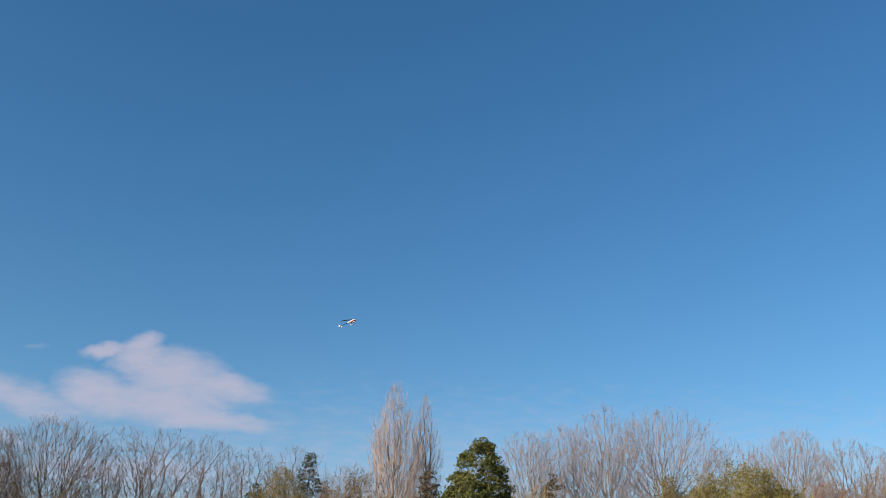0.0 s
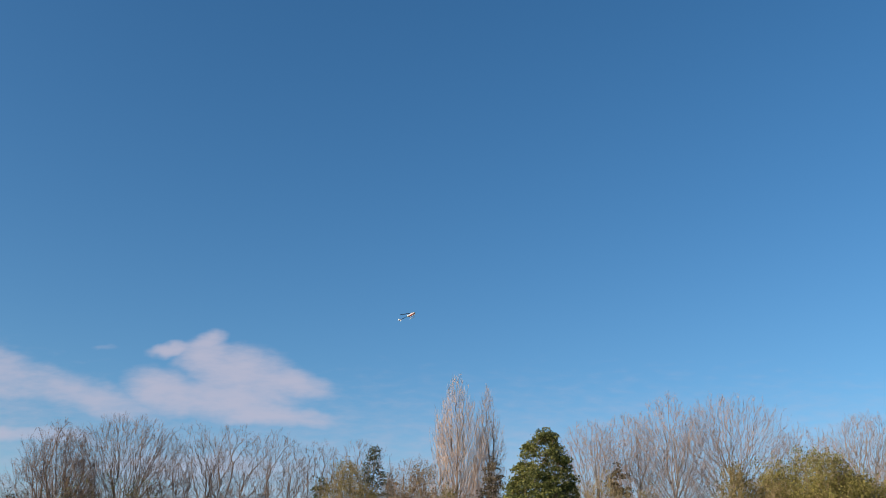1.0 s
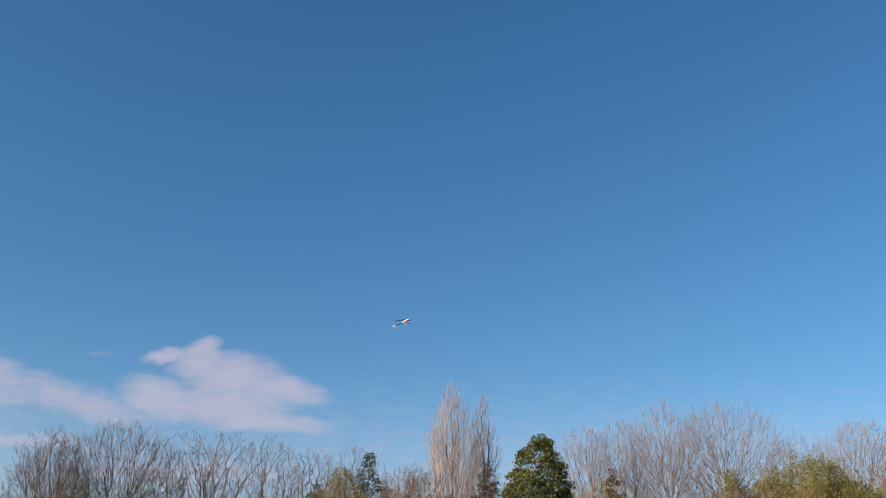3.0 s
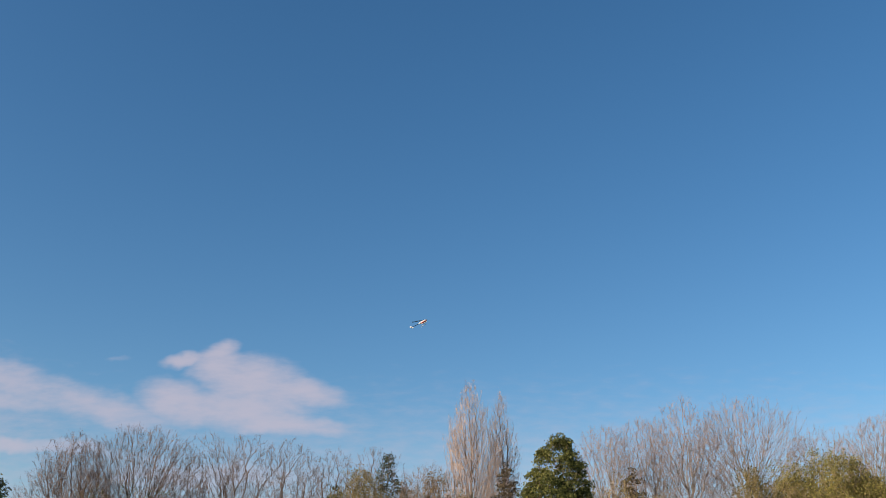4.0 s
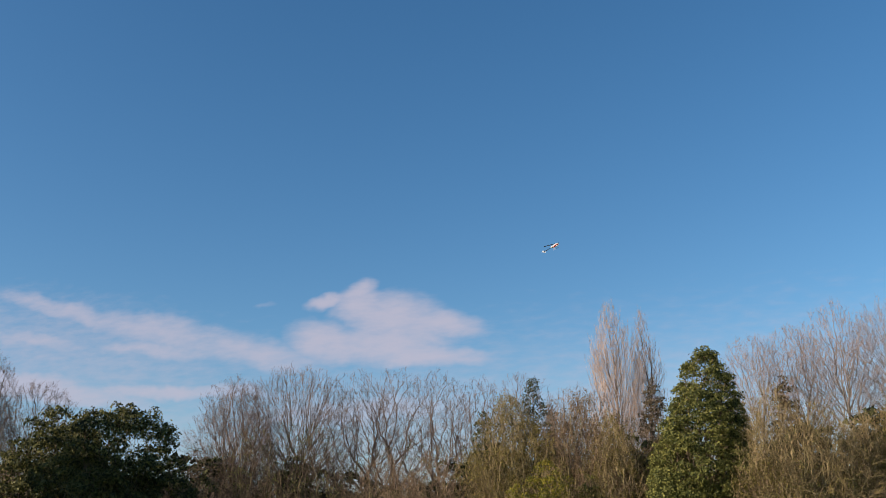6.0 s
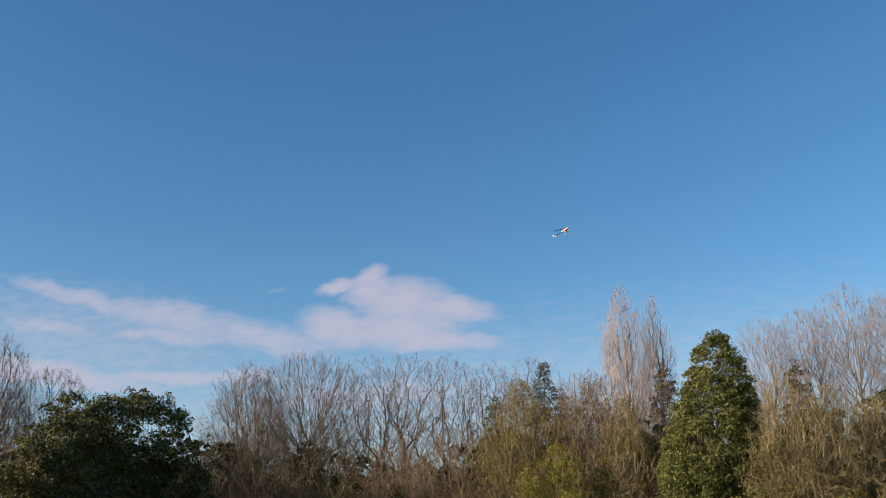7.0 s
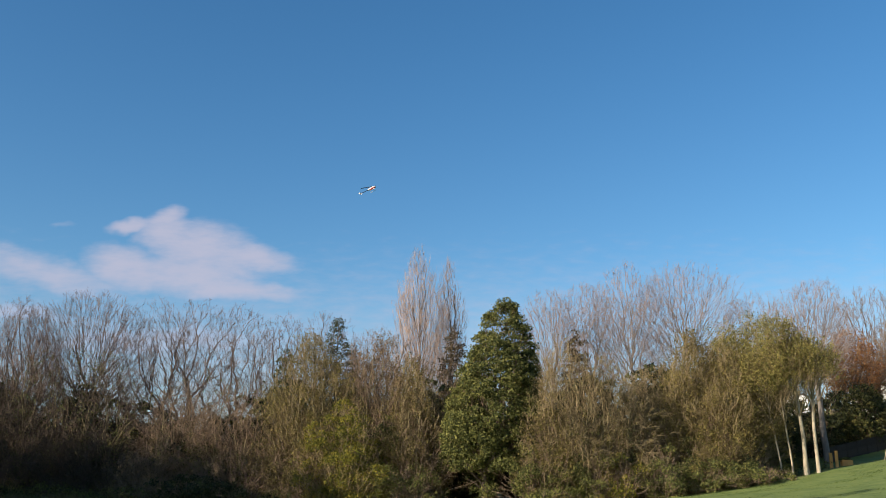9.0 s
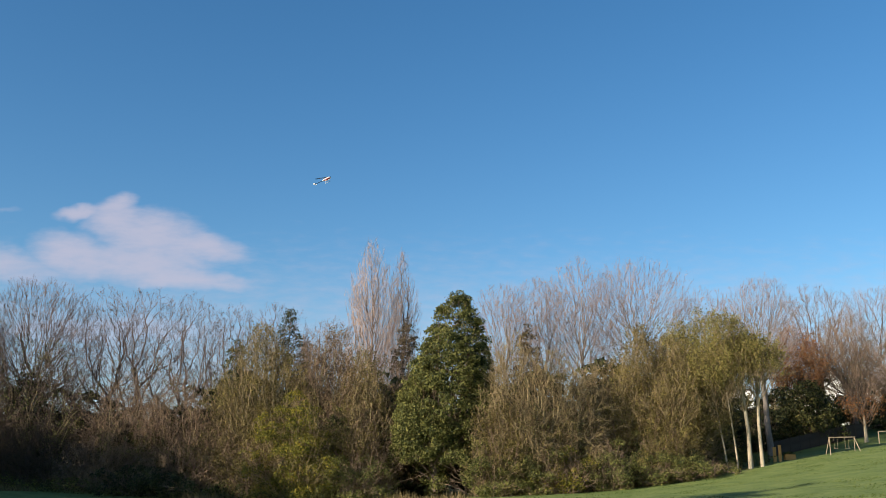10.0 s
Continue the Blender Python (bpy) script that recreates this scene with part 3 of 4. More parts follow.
tall_ash(24.2, 118.0, 27.2, 17.0, 23, 0.40, n=2600, slope=0.3, radial=0.8, balance=0.4)
bare_tree(32.4, 116.0, 21.6, 12.6, 24, twig_material=TWIG_PALE)
tall_ash(37.8, 112.0, 21.7, 10.6, 25)
bare_tree(53.7, 135.0, 21.2, 16.9, 26, twig_material=TWIG_BROWN)
bare_tree(63.6, 138.0, 20.6, 17.2, 27, twig_material=TWIG_PALE)
bare_tree(54.4, 128.0, 16.4, 13.9, 29, twig_material=TWIG_BROWN)
poplar(-9.6, 125.0, 33.0, 9.0, 31, 0.0, 3200)
poplar(-5.9, 127.0, 31.7, 6.0, 32, 0.01)
ivy_tree(-0.8, 92.7, 19.8, 11.3, 44)
# conifers behind the front trees
conifer(-18.2, 112.0, 21.8, 9.3, 33)
conifer(-4.2, 112.0, 20.8, 8.2, 34, LEAF_BROWN_CONIFER)
conifer(9.4, 106.0, 18.5, 7.0, 35, LEAF_BROWN_CONIFER)
conifer(-22.3, 103.0, 16.8, 7.0, 37)
conifer(-17.2, 120.0, 19.3, 6.4, 36)
# front row
shrubby(-18.3, 97.0, 18.1, 12.4, 41, LEAF_OLIVE, 26000, None, n=2700)
shrubby(-11.3, 97.0, 17.4, 9.8, 42, LEAF_BROWN, 14000, TWIG_BROWN, n=2700)
shrubby(-7.9, 95.0, 15.1, 8.5, 43, LEAF_OLIVE, 12000, None, n=2700)
vine_tree(6.9, 88.3, 15.4, 9.0, 45)
vine_tree(10.7, 89.3, 14.0, 9.1, 46)
vine_tree(14.4, 94.3, 12.9, 7.8, 47)
shrubby(19.7, 94.5, 15.9, 9.5, 48, LEAF_OLIVE, 20000, None, n=2700)
shrubby(22.4, 93.6, 14.1, 9.5, 49, LEAF_OLIVE, 20000, None, n=2700)
ash(27.0, 101.0, 17.6, 10.5, 50, 26000, 0.35, n=1100, trunk_r=0.2)
ash(26.0, 100.0, 14.6, 8.5, 58, 14000, lean=-0.05)
for k, (x, y, h, w, lean, r) in enumerate([(29.4, 93.2, 15.4, 7.6, -0.09, 0.20), (29.8, 93.7, 13.6, 5.8, -0.04, 0.12), (30.7, 93.5, 13.1, 6.0, 0.01, 0.18), (28.1, 92.9, 12.5, 5.8, -0.12, 0.09), (27.1, 92.7, 11.8, 5.8, -0.16, 0.09)]):
    ash(x, y, h, w, 510 + k, 6500, 0.7, crown=0.63, fork=0.86, sway=0.005, lean=lean, trunk_r=r, n=420)
vine_tree(-40.5, 99.0, 15.4, 12.8, 52, LEAF_IVY, LEAF_SHADED, tone=TWIG_SHADED, ivy=9000)
vine_tree(-32.4, 98.0, 12.6, 11.7, 53, LEAF_BROWN, tone=TWIG_BROWN, ivy=9000)
vine_tree(-26.2, 97.0, 13.0, 11.6, 54, LEAF_BROWN, tone=TWIG_BROWN, ivy=9000)
vine_tree(-47.9, 100.0, 17.0, 12.0, 55, LEAF_IVY, LEAF_SHADED, tone=TWIG_SHADED, ivy=9000)
dark_tree(-51.7, 77.9, 15.3, 15.7, 56, count=52000, n=1300, clumps=560)
dark_tree(-59.4, 79.8, 15.2, 12.8, 57, count=36000, n=1000, clumps=400)
# bushes along the edge of the wood
bush(-13.8, 90.5, 10.4, 9.8, 61, LEAF_YELLOW, 26000, TWIG_OLIVE, leafy=True, n=900, size=0.085)
bush(-17.7, 92.0, 6.5, 6.4, 62, LEAF_OLIVE, 4550)
bush(-10.1, 93.0, 9.0, 5.8, 63, LEAF_IVY, 7800, leafy=True)
bush(-7.0, 92.0, 9.0, 8.5, 64, LEAF_BROWN, 1950, TWIG_BROWN)
bush(-7.5, 90.0, 4.5, 6.3, 65, LEAF_IVY, 5850, leafy=True)
bush(4.2, 87.5, 5.2, 8.5, 67, LEAF_IVY, 15000, leafy=True)
bush(8.5, 87.4, 4.8, 6.1, 69, LEAF_IVY, 7000, leafy=True)
bush(11.0, 87.4, 4.1, 6.7, 70, LEAF_YELLOW, 5200, leafy=True)
bush(15.0, 88.3, 4.8, 6.2, 71, LEAF_IVY, 7000, leafy=True)
bush(19.1, 89.8, 3.2, 7.0, 72, LEAF_IVY, 7000, leafy=True)
bush(23.8, 90.7, 2.1, 7.7, 73, LEAF_IVY, 7000, leafy=True)
bush(21.8, 89.8, 2.6, 5.5, 74, LEAF_IVY, 5200, leafy=True)
bush(27.2, 96.0, 2.2, 4.2, 75, LEAF_IVY, 5200, leafy=True)
# dark leaf colour here stands in for deep shade at the wood's left foot
bush(-27.9, 90.0, 3.3, 11.1, 76, LEAF_HOLLY, 9000, TWIG_BROWN, leafy=True, size=0.1)
bush(-24.7, 93.0, 5.9, 9.3, 77, LEAF_BROWN, 2600, TWIG_BROWN)
bush(-21.2, 94.0, 7.6, 8.7, 78, LEAF_BROWN, 2600, TWIG_BROWN)
bush(-33.2, 94.0, 6.0, 10.2, 79, LEAF_BROWN, 5000, TWIG_BROWN, n=800, fine=5)
# from here leftwards the shade is in the darker leaf and twig colours
bush(-39.2, 95.0, 6.9, 11.0, 80, LEAF_SHADED, 5000, TWIG_SHADED, n=800, fine=5)
bush(-43.8, 95.0, 7.7, 11.0, 81, LEAF_SHADED, 5000, TWIG_SHADED, n=800, fine=5)
bush(-47.8, 92.0, 10.7, 12.1, 82, LEAF_SHADED, 2600, TWIG_SHADED)
bush(-44.6, 71.0, 5.4, 13.0, 83, LEAF_SHADED, 7000, TWIG_SHADED, n=900, fine=5)
bush(-68.9, 84.0, 12.4, 9.7, 84, LEAF_BROWN, 3250, TWIG_BROWN)
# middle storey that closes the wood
shrubby(-47.3, 104.0, 10.8, 13.5, 90, LEAF_SHADED, 4500, TWIG_SHADED, n=1200)
shrubby(-39.1, 104.0, 9.8, 13.5, 91, LEAF_SHADED, 4500, TWIG_SHADED, n=1200)
shrubby(-31.1, 104.0, 9.6, 13.5, 92, LEAF_BROWN, 4500, TWIG_BROWN, n=1200)
shrubby(-24.4, 104.0, 11.3, 13.5, 93, LEAF_BROWN, 4500, TWIG_BROWN, n=1200)
shrubby(-6.4, 104.0, 15.7, 11.6, 94, LEAF_BROWN, 4500, TWIG_BROWN, n=1200)
shrubby(-2.4, 103.0, 14.8, 10.7, 95, LEAF_OLIVE, 5250, n=1200)
shrubby(5.3, 104.0, 16.5, 11.6, 96, LEAF_OLIVE, 5250, n=1200)
shrubby(18.7, 106.0, 13.9, 13.7, 97, LEAF_BROWN, 4500, n=1200)
shrubby(25.8, 106.0, 16.1, 12.8, 98, LEAF_OLIVE, 5250, n=1200)
shrubby(27.0, 108.0, 14.3, 9.0, 99, LEAF_OLIVE, 5250, n=1200)
shrubby(-56.1, 102.0, 11.5, 13.2, 100, LEAF_SHADED, 3750, TWIG_SHADED, n=1200)
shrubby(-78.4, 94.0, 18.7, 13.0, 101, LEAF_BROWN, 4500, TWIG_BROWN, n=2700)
bush(-53.8, 96.0, 12.9, 10.8, 102, LEAF_SHADED, 9000, TWIG_SHADED)
bush(-51.4, 88.0, 9.9, 9.9, 103, LEAF_SHADED, 9000, TWIG_SHADED)
shrubby(-53.0, 103.0, 12.5, 11.6, 104, LEAF_SHADED, 6750, TWIG_SHADED, n=1200)
bush(7.7, 89.3, 9.4, 8.0, 105, LEAF_OLIVE, 9000)
bush(13.5, 92.9, 9.0, 8.3, 106, LEAF_OLIVE, 9000)
bush(-60.6, 92.0, 10.4, 14.2, 107, LEAF_HOLLY, 9000, TWIG_SHADED, leafy=True)
bush(-71.5, 93.0, 11.3, 12.2, 108, LEAF_HOLLY, 9000, TWIG_BROWN, leafy=True)
bush(-53.2, 97.0, 10.5, 11.5, 109, LEAF_HOLLY, 9000, TWIG_SHADED, leafy=True)
bush(-20.5, 101.0, 11.0, 10.2, 110, LEAF_HOLLY, 6000, TWIG_BROWN, size=0.2, leafy=True)
bush(-13.2, 100.0, 9.4, 10.1, 111, LEAF_HOLLY, 6000, TWIG_BROWN, size=0.2, leafy=True)
bush(-4.9, 99.0, 9.2, 8.8, 112, LEAF_HOLLY, 6000, TWIG_BROWN, size=0.2, leafy=True)
bush(19.1, 91.7, 5.6, 6.6, 114, LEAF_IVY, 9000, leafy=True)
# bush added in dark leaf to paint the shaded hollows between the stems
bush(23.6, 92.6, 4.9, 5.5, 115, LEAF_HOLLY, 9000, TWIG_BROWN, leafy=True)
bush(-2.7, 104.0, 14.4, 8.0, 116, LEAF_HOLLY, 6000, TWIG_BROWN, size=0.2, leafy=True)
bush(15.7, 92.9, 8.0, 7.1, 117, LEAF_OLIVE, 10000)
bush(20.9, 91.7, 7.7, 7.6, 118, LEAF_OLIVE, 11000)
bush(5.2, 87.4, 9.4, 6.3, 119, LEAF_OLIVE, 9000)
bush(-69.5, 86.0, 10.5, 11.0, 120, LEAF_BROWN, 9000, TWIG_BROWN, n=800, fine=5)
bush(-77.1, 88.0, 11.0, 13.3, 121, LEAF_HOLLY, 14000, TWIG_BROWN, leafy=True)
bush(-1.6, 100.0, 15.5, 6.5, 122, LEAF_BROWN, 11000, TWIG_BROWN, size=0.12)

# dark holly and laurel standing under the trees, behind the edge
rng = np.random.default_rng(8)
for k, x in enumerate(np.arange(-86, 25, 8.0)):
    bush(x + rng.uniform(-1.5, 1.5), 105 + rng.uniform(-1.5, 3), rng.uniform(11.5, 13.0) if x < -38 else rng.uniform(8.6, 10.5) if x < -22 else rng.uniform(12.5, 14.5), 13, 200 + k, LEAF_HOLLY, 3600,
         TWIG_BROWN, "dark evergreen bush in the shade of the wood", 0.38, 0.6, 0)
    bush(x + 4 + rng.uniform(-1.5, 1.5), 111 + rng.uniform(-1.5, 3), rng.uniform(8.0, 9.5) if x < -22 else rng.uniform(12.0, 13.5), 14, 230 + k, LEAF_HOLLY, 3400,
         TWIG_BROWN, "dark evergreen bush in the shade of the wood", 0.42, 0.6, 0)

# unseen trees added beyond the view, towards the sun, to shade wood and field
for k, (x, y, h) in enumerate([(-71, 59, 26), (-68, 54, 27), (-72, 51, 27), (-80, 50, 28), (-90, 64, 22), (-47, 18, 35)]):
    dark_tree(x, y, h, 11, 300 + k, count=4500, size=0.48, n=160, clumps=90, radius=1.6)


# ---- model helicopter in the air ----
WHITE = surface("white_gloss_paint", [(0.50, 0.50, 0.52), (0.6, 0.6, 0.6)], 8, rough=0.3, bump=0, gloss=0.5)
RED = surface("red_gloss_paint", [(0.42, 0.05, 0.05), (0.5, 0.07, 0.06)], 8, rough=0.3, bump=0, gloss=0.5)
CARBON = surface("black_carbon", [(0.02, 0.02, 0.023), (0.045, 0.045, 0.05)], 20, rough=0.4, bump=0.1)


def ball(bm, r, m):
    bmesh.ops.create_uvsphere(bm, u_segments=18, v_segments=10, radius=r, matrix=m)


def rod(bm, a, b, r, r2=None, sides=8):
    a, b = Vector(a), Vector(b)
    m = Matrix.Translation((a + b) / 2) @ (b - a).to_track_quat("Z", "Y").to_matrix().to_4x4()
    bmesh.ops.create_cone(bm, cap_ends=True, segments=sides, radius1=r, radius2=r if r2 is None else r2, depth=(b - a).length, matrix=m)


def slab(bm, size, m=Matrix.Identity(4), bevel=0.0):
    got = bmesh.ops.create_cube(bm, size=1, matrix=m @ Matrix.Diagonal((*size, 1)))
    if bevel:
        edges = {e for v in got["verts"] for e in v.link_edges}
        bmesh.ops.bevel(bm, geom=list(edges), offset=bevel, segments=2, affect="EDGES")


def helicopter(at, yaw, pitch, roll):
    heli = tagged(new("model_helicopter"), "white and red radio-controlled model helicopter hovering above the field", "model helicopter")
    heli.matrix_world = Matrix.Translation(at) @ pose(0, 0, 0, roll, pitch, yaw)
    bm = bmesh.new()
    ball(bm, 1, Matrix.Translation((-0.18, 0, 0)) @ Matrix.Diagonal((0.27, 0.095, 0.11, 1)))
    ball(bm, 1, Matrix.Translation((0.02, 0, 0.03)) @ Matrix.Diagonal((0.2, 0.07, 0.08, 1)))
    part("canopy", bm, WHITE, heli, "white glossy canopy")
    bm = bmesh.new()
    ball(bm, 1, Matrix.Translation((-0.16, 0, -0.045)) @ Matrix.Diagonal((0.245, 0.1, 0.06, 1)))
    part("stripe", bm, RED, heli, "red lower flash")
    bm = bmesh.new()
    rod(bm, (0.1, 0, 0.02), (0.78, 0, 0.03), 0.022, 0.018)
    part("tail_boom", bm, CARBON, heli)
    bm = bmesh.new()
    slab(bm, (0.13, 0.012, 0.24), pose(0.78, 0, 0.04, 0, 25, 0), 0.005)
    part("tail_fin", bm, WHITE, heli)
    bm = bmesh.new()
    slab(bm, (0.03, 0.006, 0.24), pose(0.78, 0.03, 0.03, 0, -50, 0), 0.002)
    part("tail_rotor", bm, CARBON, heli)
    bm = bmesh.new()
    rod(bm, (0, 0, 0.06), (0, 0, 0.24), 0.012)
    ball(bm, 0.035, Matrix.Translation((0, 0, 0.23)))
    part("rotor_mast", bm, CARBON, heli)
    for s in (0, 180):
        bm = bmesh.new()
        slab(bm, (0.60, 0.055, 0.010), pose(0, 0, 0.235, 0, 0, s + 20) @ pose(0.34, 0, 0, 6, 0, 0), 0.003)
        part("rotor_blade", bm, CARBON, heli)
    for s in (-1, 1):
        bm = bmesh.new()
        rod(bm, (-0.28, 0.1 * s, -0.2), (0.16, 0.1 * s, -0.2), 0.011)
        for x in (-0.16, 0.06):
            rod(bm, (x, 0.04 * s, -0.07), (x, 0.1 * s, -0.2), 0.009)
        part("skid", bm, WHITE, heli)
    return heli


helicopter((-7.8, 60.0, 21.0), 205, 32, 35)


# ---- houses, fence and play things up the slope ----
RENDER = surface("white_render", [(0.66, 0.65, 0.63), (0.78, 0.77, 0.75)], 3, rough=0.9, bump=0.2)
TILE = surface("dark_roof_tile", [(0.06, 0.05, 0.05), (0.12, 0.09, 0.085)], 6, rough=0.8, bump=0.4)
GLASS = surface("dark_window_glass", [(0.02, 0.025, 0.03), (0.04, 0.045, 0.05)], 1, rough=0.08, bump=0, gloss=0.6)
FRAME = surface("white_frame", [(0.7, 0.7, 0.7), (0.8, 0.8, 0.8)], 4, rough=0.5, bump=0)
# brown boards, darkened in colour for the shade the trees throw on them
FENCE = surface("shaded_fence_wood", [(0.030, 0.021, 0.016), (0.062, 0.042, 0.030), (0.09, 0.062, 0.044)], 7, bump=0.4, stretch=(1, 1, 0.2))
TIMBER = surface("weathered_timber", [(0.17, 0.128, 0.088), (0.28, 0.218, 0.155), (0.36, 0.29, 0.215)], 8, bump=0.4, stretch=(1, 1, 0.3))
ORANGE_WOOD = surface("orange_wood", [(0.36, 0.19, 0.06), (0.52, 0.29, 0.10)], 7, bump=0.3, stretch=(1, 1, 0.3))


def house(x, y, w, deep, eaves, ridge, turn, label, wall=None):
    """A gabled house, its gable to the field."""
    ob = thing("house", x, y, label, "house", "houses up the slope", turn)
    bm = bmesh.new()
    pts = [(-w / 2, -1), (w / 2, -1), (w / 2, eaves), (0, ridge), (-w / 2, eaves)]
    front = [bm.verts.new((a, -deep / 2, b)) for a, b in pts]
    back = [bm.verts.new((a, deep / 2, b)) for a, b in pts]
    bm.faces.new(front)
    bm.faces.new(back[::-1])
    for i in range(5):
        bm.faces.new((front[i], back[i], back[(i + 1) % 5], front[(i + 1) % 5]))
    bmesh.ops.recalc_face_normals(bm, faces=bm.faces)
    part("wall", bm, wall or RENDER, ob)
    slope = math.atan2(ridge - eaves, w / 2)
    length = math.hypot(ridge - eaves, w / 2) + 0.4
    for s in (-1, 1):
        bm = bmesh.new()
        m = pose(s * (w / 4 + 0.13), 0, (eaves + ridge) / 2 + 0.02, 0, s * math.degrees(slope), 0)
        slab(bm, (length, deep + 0.5, 0.16), m, 0.02)
        part("roof", bm, TILE, ob)
    for wx, wz in ((-w * 0.22, eaves * 0.72), (w * 0.22, eaves * 0.72), (-w * 0.22, eaves * 0.28), (w * 0.22, eaves * 0.28)):
        bm = bmesh.new()
        for a, b, c, d in ((0, 0.6, 1.2, 0.09), (0, -0.6, 1.2, 0.09), (0.56, 0, 0.09, 1.2), (-0.56, 0, 0.09, 1.2), (0, 0, 0.06, 1.2)):
            slab(bm, (c, 0.1, d), pose(wx + a, -deep / 2 - 0.02, wz + b), 0.01)
        win = part("window", bm, FRAME, ob)
        bm = bmesh.new()
        slab(bm, (1.1, 0.04, 1.15), pose(wx, -deep / 2 - 0.01, wz))
        part("pane", bm, GLASS, win)
    return ob


house(59.8, 152.0, 4.4, 10.0, 5.0, 8.3, 0, "white rendered house with a steep gable behind trees")
house(72.5, 150.0, 7.5, 10.0, 5.0, 7.8, 12, "white rendered house partly hidden by bare branches")
house(45.2, 150.0, 4.2, 8.0, 6.2, 6.9, 0, "low white building showing between pale trunks")

# board fence along the gardens
fence = thing("fence", 37.9, 112.5, "dark brown board fence in the shade of the hedge", "fence")
run = Vector((15.5, 10.0, 0))
count = 10
bm = bmesh.new()
slab(bm, (0.142, 0.03, 1.7), bevel=0.004)
board_mesh = bpy.data.meshes.new("board")
bm.to_mesh(board_mesh)
bm.free()
board_mesh.materials.append(FENCE)
for i in range(count + 1):
    p = run * (i / count)
    z = float(ground_height(37.9 + p.x, 112.5 + p.y)) - fence.location.z
    bm = bmesh.new()
    slab(bm, (0.1, 0.1, 2.1), pose(p.x, p.y, z + 0.85, 0, 0, 33), 0.01)
    part("post", bm, FENCE, fence)
    if i < count:
        q = run * ((i + 1) / count)
        z2 = float(ground_height(37.9 + q.x, 112.5 + q.y)) - fence.location.z
        for b in range(12):
            g = (b + 0.5) / 12
            c = p + (q - p) * g
            ob = tagged(new("board", board_mesh))
            ob.parent = fence
            ob.matrix_local = pose(c.x, c.y, z + (z2 - z) * g + 0.9 + 0.02 * math.sin(i * 5 + b * 3), 0, 0.5 * math.sin(b * 7 + i), 33 + 2 * (b % 2))

# wooden swing frame on the grass
swing = thing("swing_frame", 39.3, 95.4, "weathered wooden garden swing frame on the grass slope", "swing")
g0 = swing.location.z
bm = bmesh.new()
rod(bm, (-1.55, 0, 1.92), (1.55, 0, 1.98), 0.06)
part("beam", bm, TIMBER, swing)
for sx in (-1, 1):
    for sy in (-1, 1):
        bm = bmesh.new()
        fx, fy = sx * 1.75 , sy * 0.75
        rod(bm, (sx * 1.45, 0, 1.95), (fx, fy, float(ground_height(39.3 + fx, 95.4 + fy)) - g0 - 0.1), 0.045)
        part("leg", bm, TIMBER, swing)
for sx in (-0.75, 0.55):
    bm = bmesh.new()
    slab(bm, (0.45, 0.18, 0.035), pose(sx, 0, 0.5), 0.008)
    seat = part("seat", bm, TIMBER, swing)
    for k in (-0.2, 0.2):
        bm = bmesh.new()
        rod(bm, (sx + k, 0, 0.5), (sx + k, 0, 1.95), 0.012)
        part("rope", bm, TIMBER, swing)

swing.scale = (0.84, 0.84, 0.76)

# low rail frame beyond it
rail = thing("rail_frame", 51.2, 112.0, "pale low rail frame standing beside the swing", "rail")
for k in (-0.75, 0.75):
    bm = bmesh.new()
    rod(bm, (k, 0, -0.3 + 0.1 * k), (k, 0, 1.35), 0.06)
    part("post", bm, TIMBER, rail)
bm = bmesh.new()
rod(bm, (-0.8, 0, 1.3), (0.8, 0, 1.42), 0.05)
part("bar", bm, TIMBER, rail)

for k, (x, y, h) in enumerate([(32.9, 96.4, 1.45), (33.5, 96.6, 1.55), (52.0, 111.0, 1.5)]):
    ob = thing("timber_post", x, y, "stout upright timber post in the grass", "post", "timber posts")
    bm = bmesh.new()
    slab(bm, (0.30, 0.14, h + 0.4), pose(0, 0, h / 2 - 0.2), 0.015)
    part("post_body", bm, ORANGE_WOOD if k < 2 else TIMBER, ob)
    bm = bmesh.new()
    slab(bm, (0.34, 0.18, 0.05), pose(0, 0, h + 0.025), 0.01)
    part("cap", bm, ORANGE_WOOD if k < 2 else TIMBER, ob)

planter = thing("planter_box", 34.9, 97.9, "orange wooden planter box with low green plants", "planter")
for a, c in (((0, -0.3, 0.25), (1.0, 0.05, 0.55)), ((0, 0.3, 0.25), (1.0, 0.05, 0.55)), ((-0.5, 0, 0.25), (0.05, 0.6, 0.55)), ((0.5, 0, 0.25), (0.05, 0.6, 0.55))):
    bm = bmesh.new()
    slab(bm, c, pose(*a), 0.008)
    part("side_board", bm, ORANGE_WOOD, planter)
rng = np.random.default_rng(77)
v, q = leaf_quads(rng, rng.normal(size=(260, 3)) * [0.3, 0.15, 0.1] + [0, 0, 0.6], 0.09, None, 0.4)
tagged(mesh_part("plants", v, q, LEAF_IVY, planter), kind="stuff")

# garden trees behind and beside the fence
plant("garden_tree", 50.7, 116.0, 9.8, 5.4, 401, "bare garden tree with a pale trunk and a few orange leaves", "tree", "garden trees", shape="round",
      crown=0.3, n=260, fine=4, trunk_r=0.21, fork=0.3, bark=BARK, trunk_bark=PALE_BARK, twig_material=TWIG_BROWN, twig=(0.9, 0.012),
      leaves=(LEAF_RUSSET, 1100, 0.09, 0.35, (0.2, 0.55)))
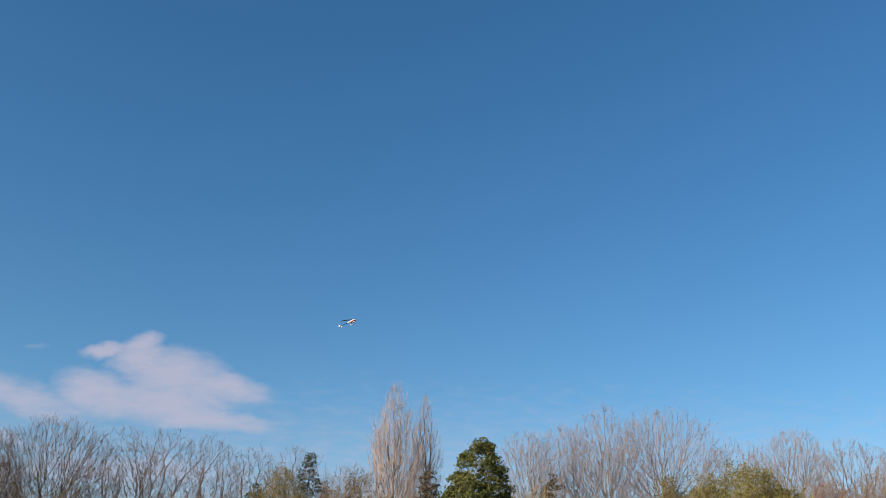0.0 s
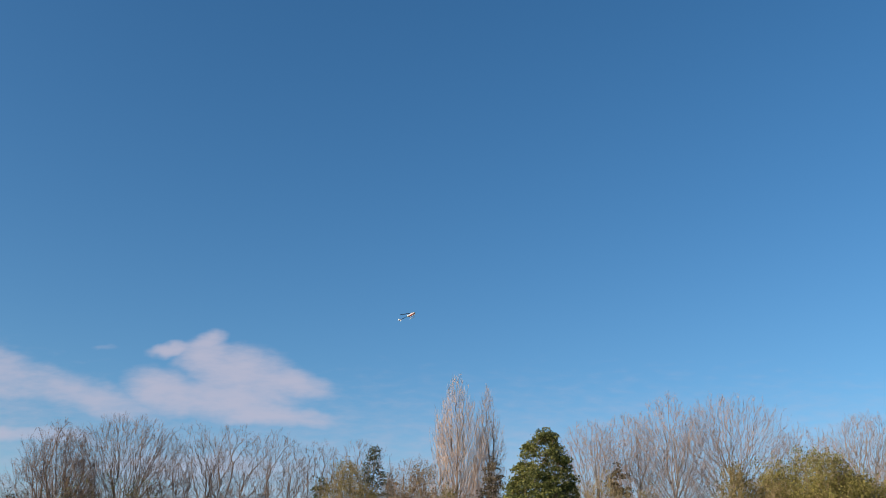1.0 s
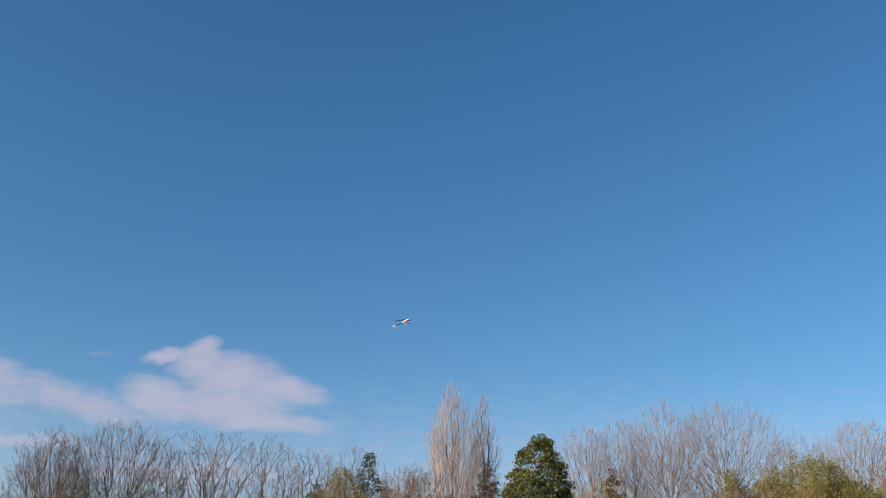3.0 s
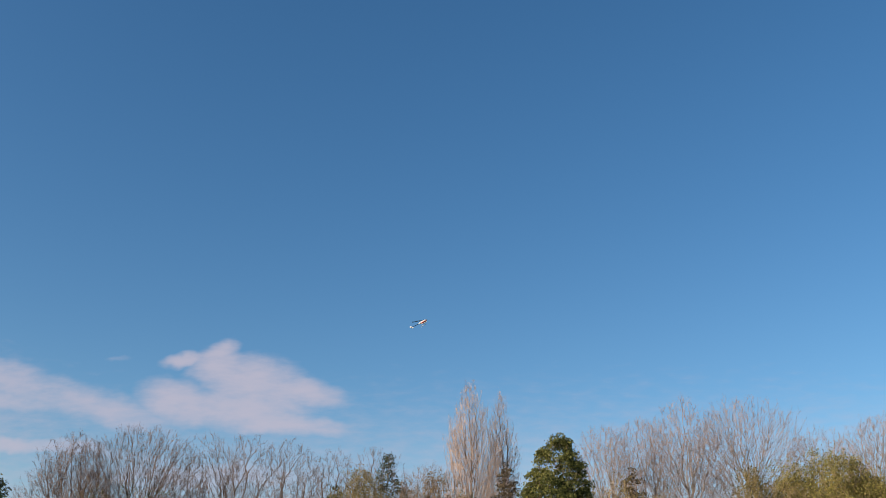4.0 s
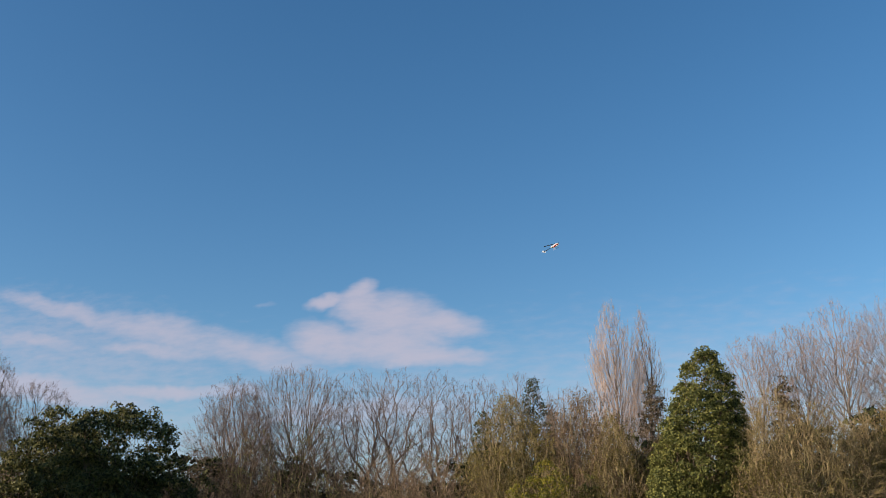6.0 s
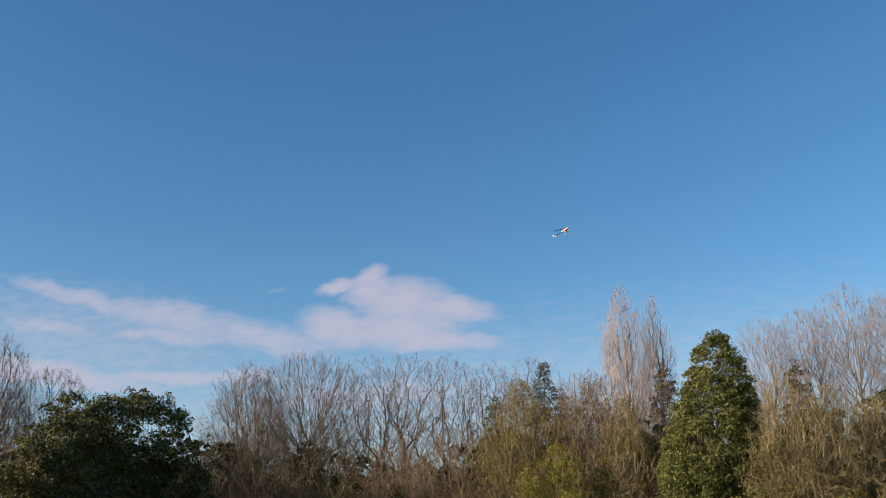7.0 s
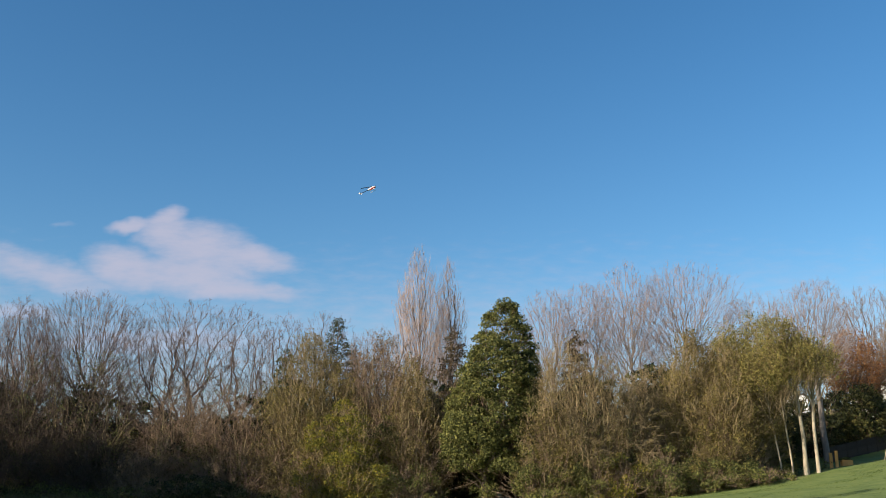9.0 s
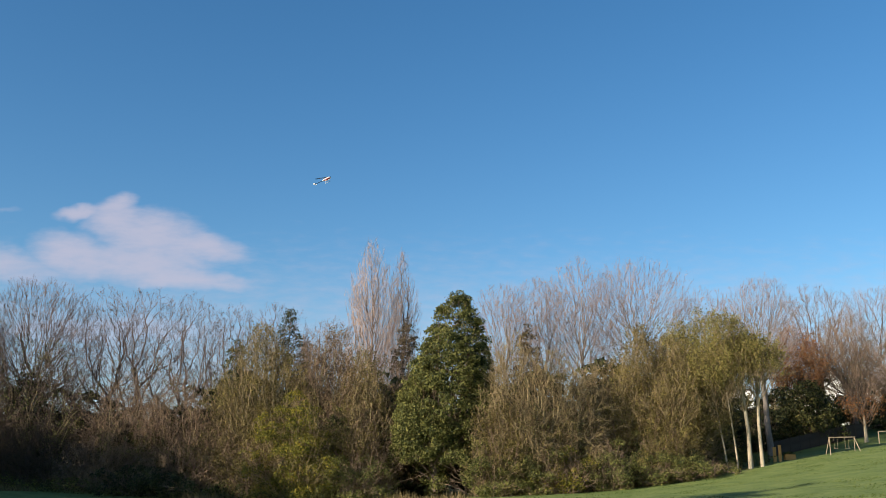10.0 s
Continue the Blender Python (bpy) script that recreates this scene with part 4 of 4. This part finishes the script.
plant("garden_tree", 47.4, 128.0, 15.5, 8.5, 402, "autumn tree with orange-brown leaves behind the fence", "tree", "garden trees", shape="dome",
      crown=0.42, n=700, fine=4, trunk_r=0.22, bark=BARK, twig_material=TWIG_BROWN, twig=(0.9, 0.012), leaves=(LEAF_RUSSET, 20000, 0.09, 0.35))
plant("garden_tree", 61.5, 138.0, 12.0, 8.0, 403, "brown half-bare garden tree behind the fence", "tree", "garden trees", shape="dome",
      crown=0.2, n=700, fine=4, trunk_r=0.2, bark=BARK, twig_material=TWIG_BROWN, twig=(0.9, 0.012), leaves=(LEAF_BROWN, 10000, 0.09, 0.35))
bare_tree(54.0, 126.0, 14.5, 10.0, 406, 0.25, n=1100, twig_material=TWIG_BROWN, ivy=None)
dark_tree(46.0, 121.0, 8.0, 8.0, 405, count=12000)
bare_tree(55.8, 110.0, 15.5, 12.0, 404, 0.3, n=1000, bark=PALE_BARK, twig_material=TWIG_PALE)
for k, (x, y, h, w) in enumerate([(39, 120, 6.9, 8), (44, 124, 8, 9), (49.5, 129, 7.5, 6), (55, 131, 5.2, 8), (60, 134, 6.2, 8), (66, 136, 5, 9), (33, 114, 6, 6), (42, 139, 7.7, 9), (37.5, 128, 7.6, 9)]):
    bush(x, y, h, w, 420 + k, LEAF_HOLLY, 10000, TWIG_BROWN, "tall dark evergreen hedge bush behind the fence", 0.16, 0.7)
for k, (x, y, h) in enumerate([(44, 160, 14), (56, 165, 15), (68, 165, 15), (80, 150, 13), (36, 150, 12)]):
    shrubby(x, y, h, 13, 440 + k, LEAF_BROWN, 6000, TWIG_BROWN, n=900)


# ---- grass blades, rough grass and bramble at the foot of the wood ----
def blades(rng, at, tall, wide, splay=0.35):
    """Upright tapering blades that bend over: one quad each."""
    m = len(at)
    side = norm(rng.normal(size=(m, 3)) * [1, 1, 0.05]) * (wide * rng.uniform(0.6, 1.3, m))[:, None]
    tip = at + np.array([0, 0, 1.0]) * (tall * rng.uniform(0.5, 1.2, m))[:, None] + rng.normal(size=(m, 3)) * [splay, splay, 0] * (tall if np.ndim(tall) == 0 else tall[:, None])
    v = np.stack([at - side, at + side, tip + side * 0.2, tip - side * 0.2], 1).reshape(-1, 3)
    return v, np.arange(m * 4).reshape(m, 4)


rng = np.random.default_rng(31)
m = 30000
gy0 = 38 + 70 * rng.uniform(0, 1, m) ** 1.2
gx0 = gy0 * rng.uniform(-0.02, 0.52, m)
keep_g = (gy0 < np.interp(gx0, [-45, 25, 33, 55], [88, 91, 97, 112]))
gx0, gy0 = gx0[keep_g], gy0[keep_g]
clump = np.sin(gx0 * 0.9 + np.sin(gy0 * 0.5) * 2) * 0.5 + 0.5
at = np.stack([gx0, gy0, ground_height(gx0, gy0) - 0.02], 1)
v, q = blades(rng, at, 0.03 + 0.045 * clump, 0.04, 0.6)
tagged(mesh_part("grass_tufts", v, q, BLADES), "short uneven green grass blades on the field", "grass", kind="stuff")

edge_x = rng.uniform(-62, 30, 9000)
edge_y = np.interp(edge_x, [-62, -45, 0, 25, 33, 42], [86, 87.5, 87, 91.5, 96.5, 103]) + rng.normal(size=9000) * 0.9
tall = rng.uniform(0.25, 0.9, 9000) * np.clip(np.sin(edge_x * 0.33 + 2.2) + 0.5 * np.sin(edge_x * 1.1), 0.12, 1)
v, q = blades(rng, np.stack([edge_x, edge_y, ground_height(edge_x, edge_y) - 0.05], 1), tall, 0.03, 0.25)
tagged(mesh_part("rough_grass", v, q, DRY), "tall dry tan grass along the foot of the wood", "grass", kind="stuff")

bx = rng.uniform(-64, 33, 2600)
by = np.interp(bx, [-64, -45, 0, 25, 33, 42], [87.5, 89, 88.5, 93, 98, 105]) + rng.normal(size=2600) * 0.8
bz = ground_height(bx, by) + rng.uniform(0.05, 1.5, 2600) * (0.5 + 0.5 * np.sin(bx * 0.45 + 1) ** 2)
far_off = (bx < -4.5) | (bx > 2.5)
tuft = np.repeat(np.stack([bx, by, bz], 1)[far_off], 7, 0)
v, q = leaf_quads(rng, tuft + rng.normal(size=tuft.shape) * 0.22, 0.09, None, 0.4)
tagged(mesh_part("bramble", v, q, LEAF_IVY), "low green bramble tangle along the foot of the wood", "bramble", kind="stuff")
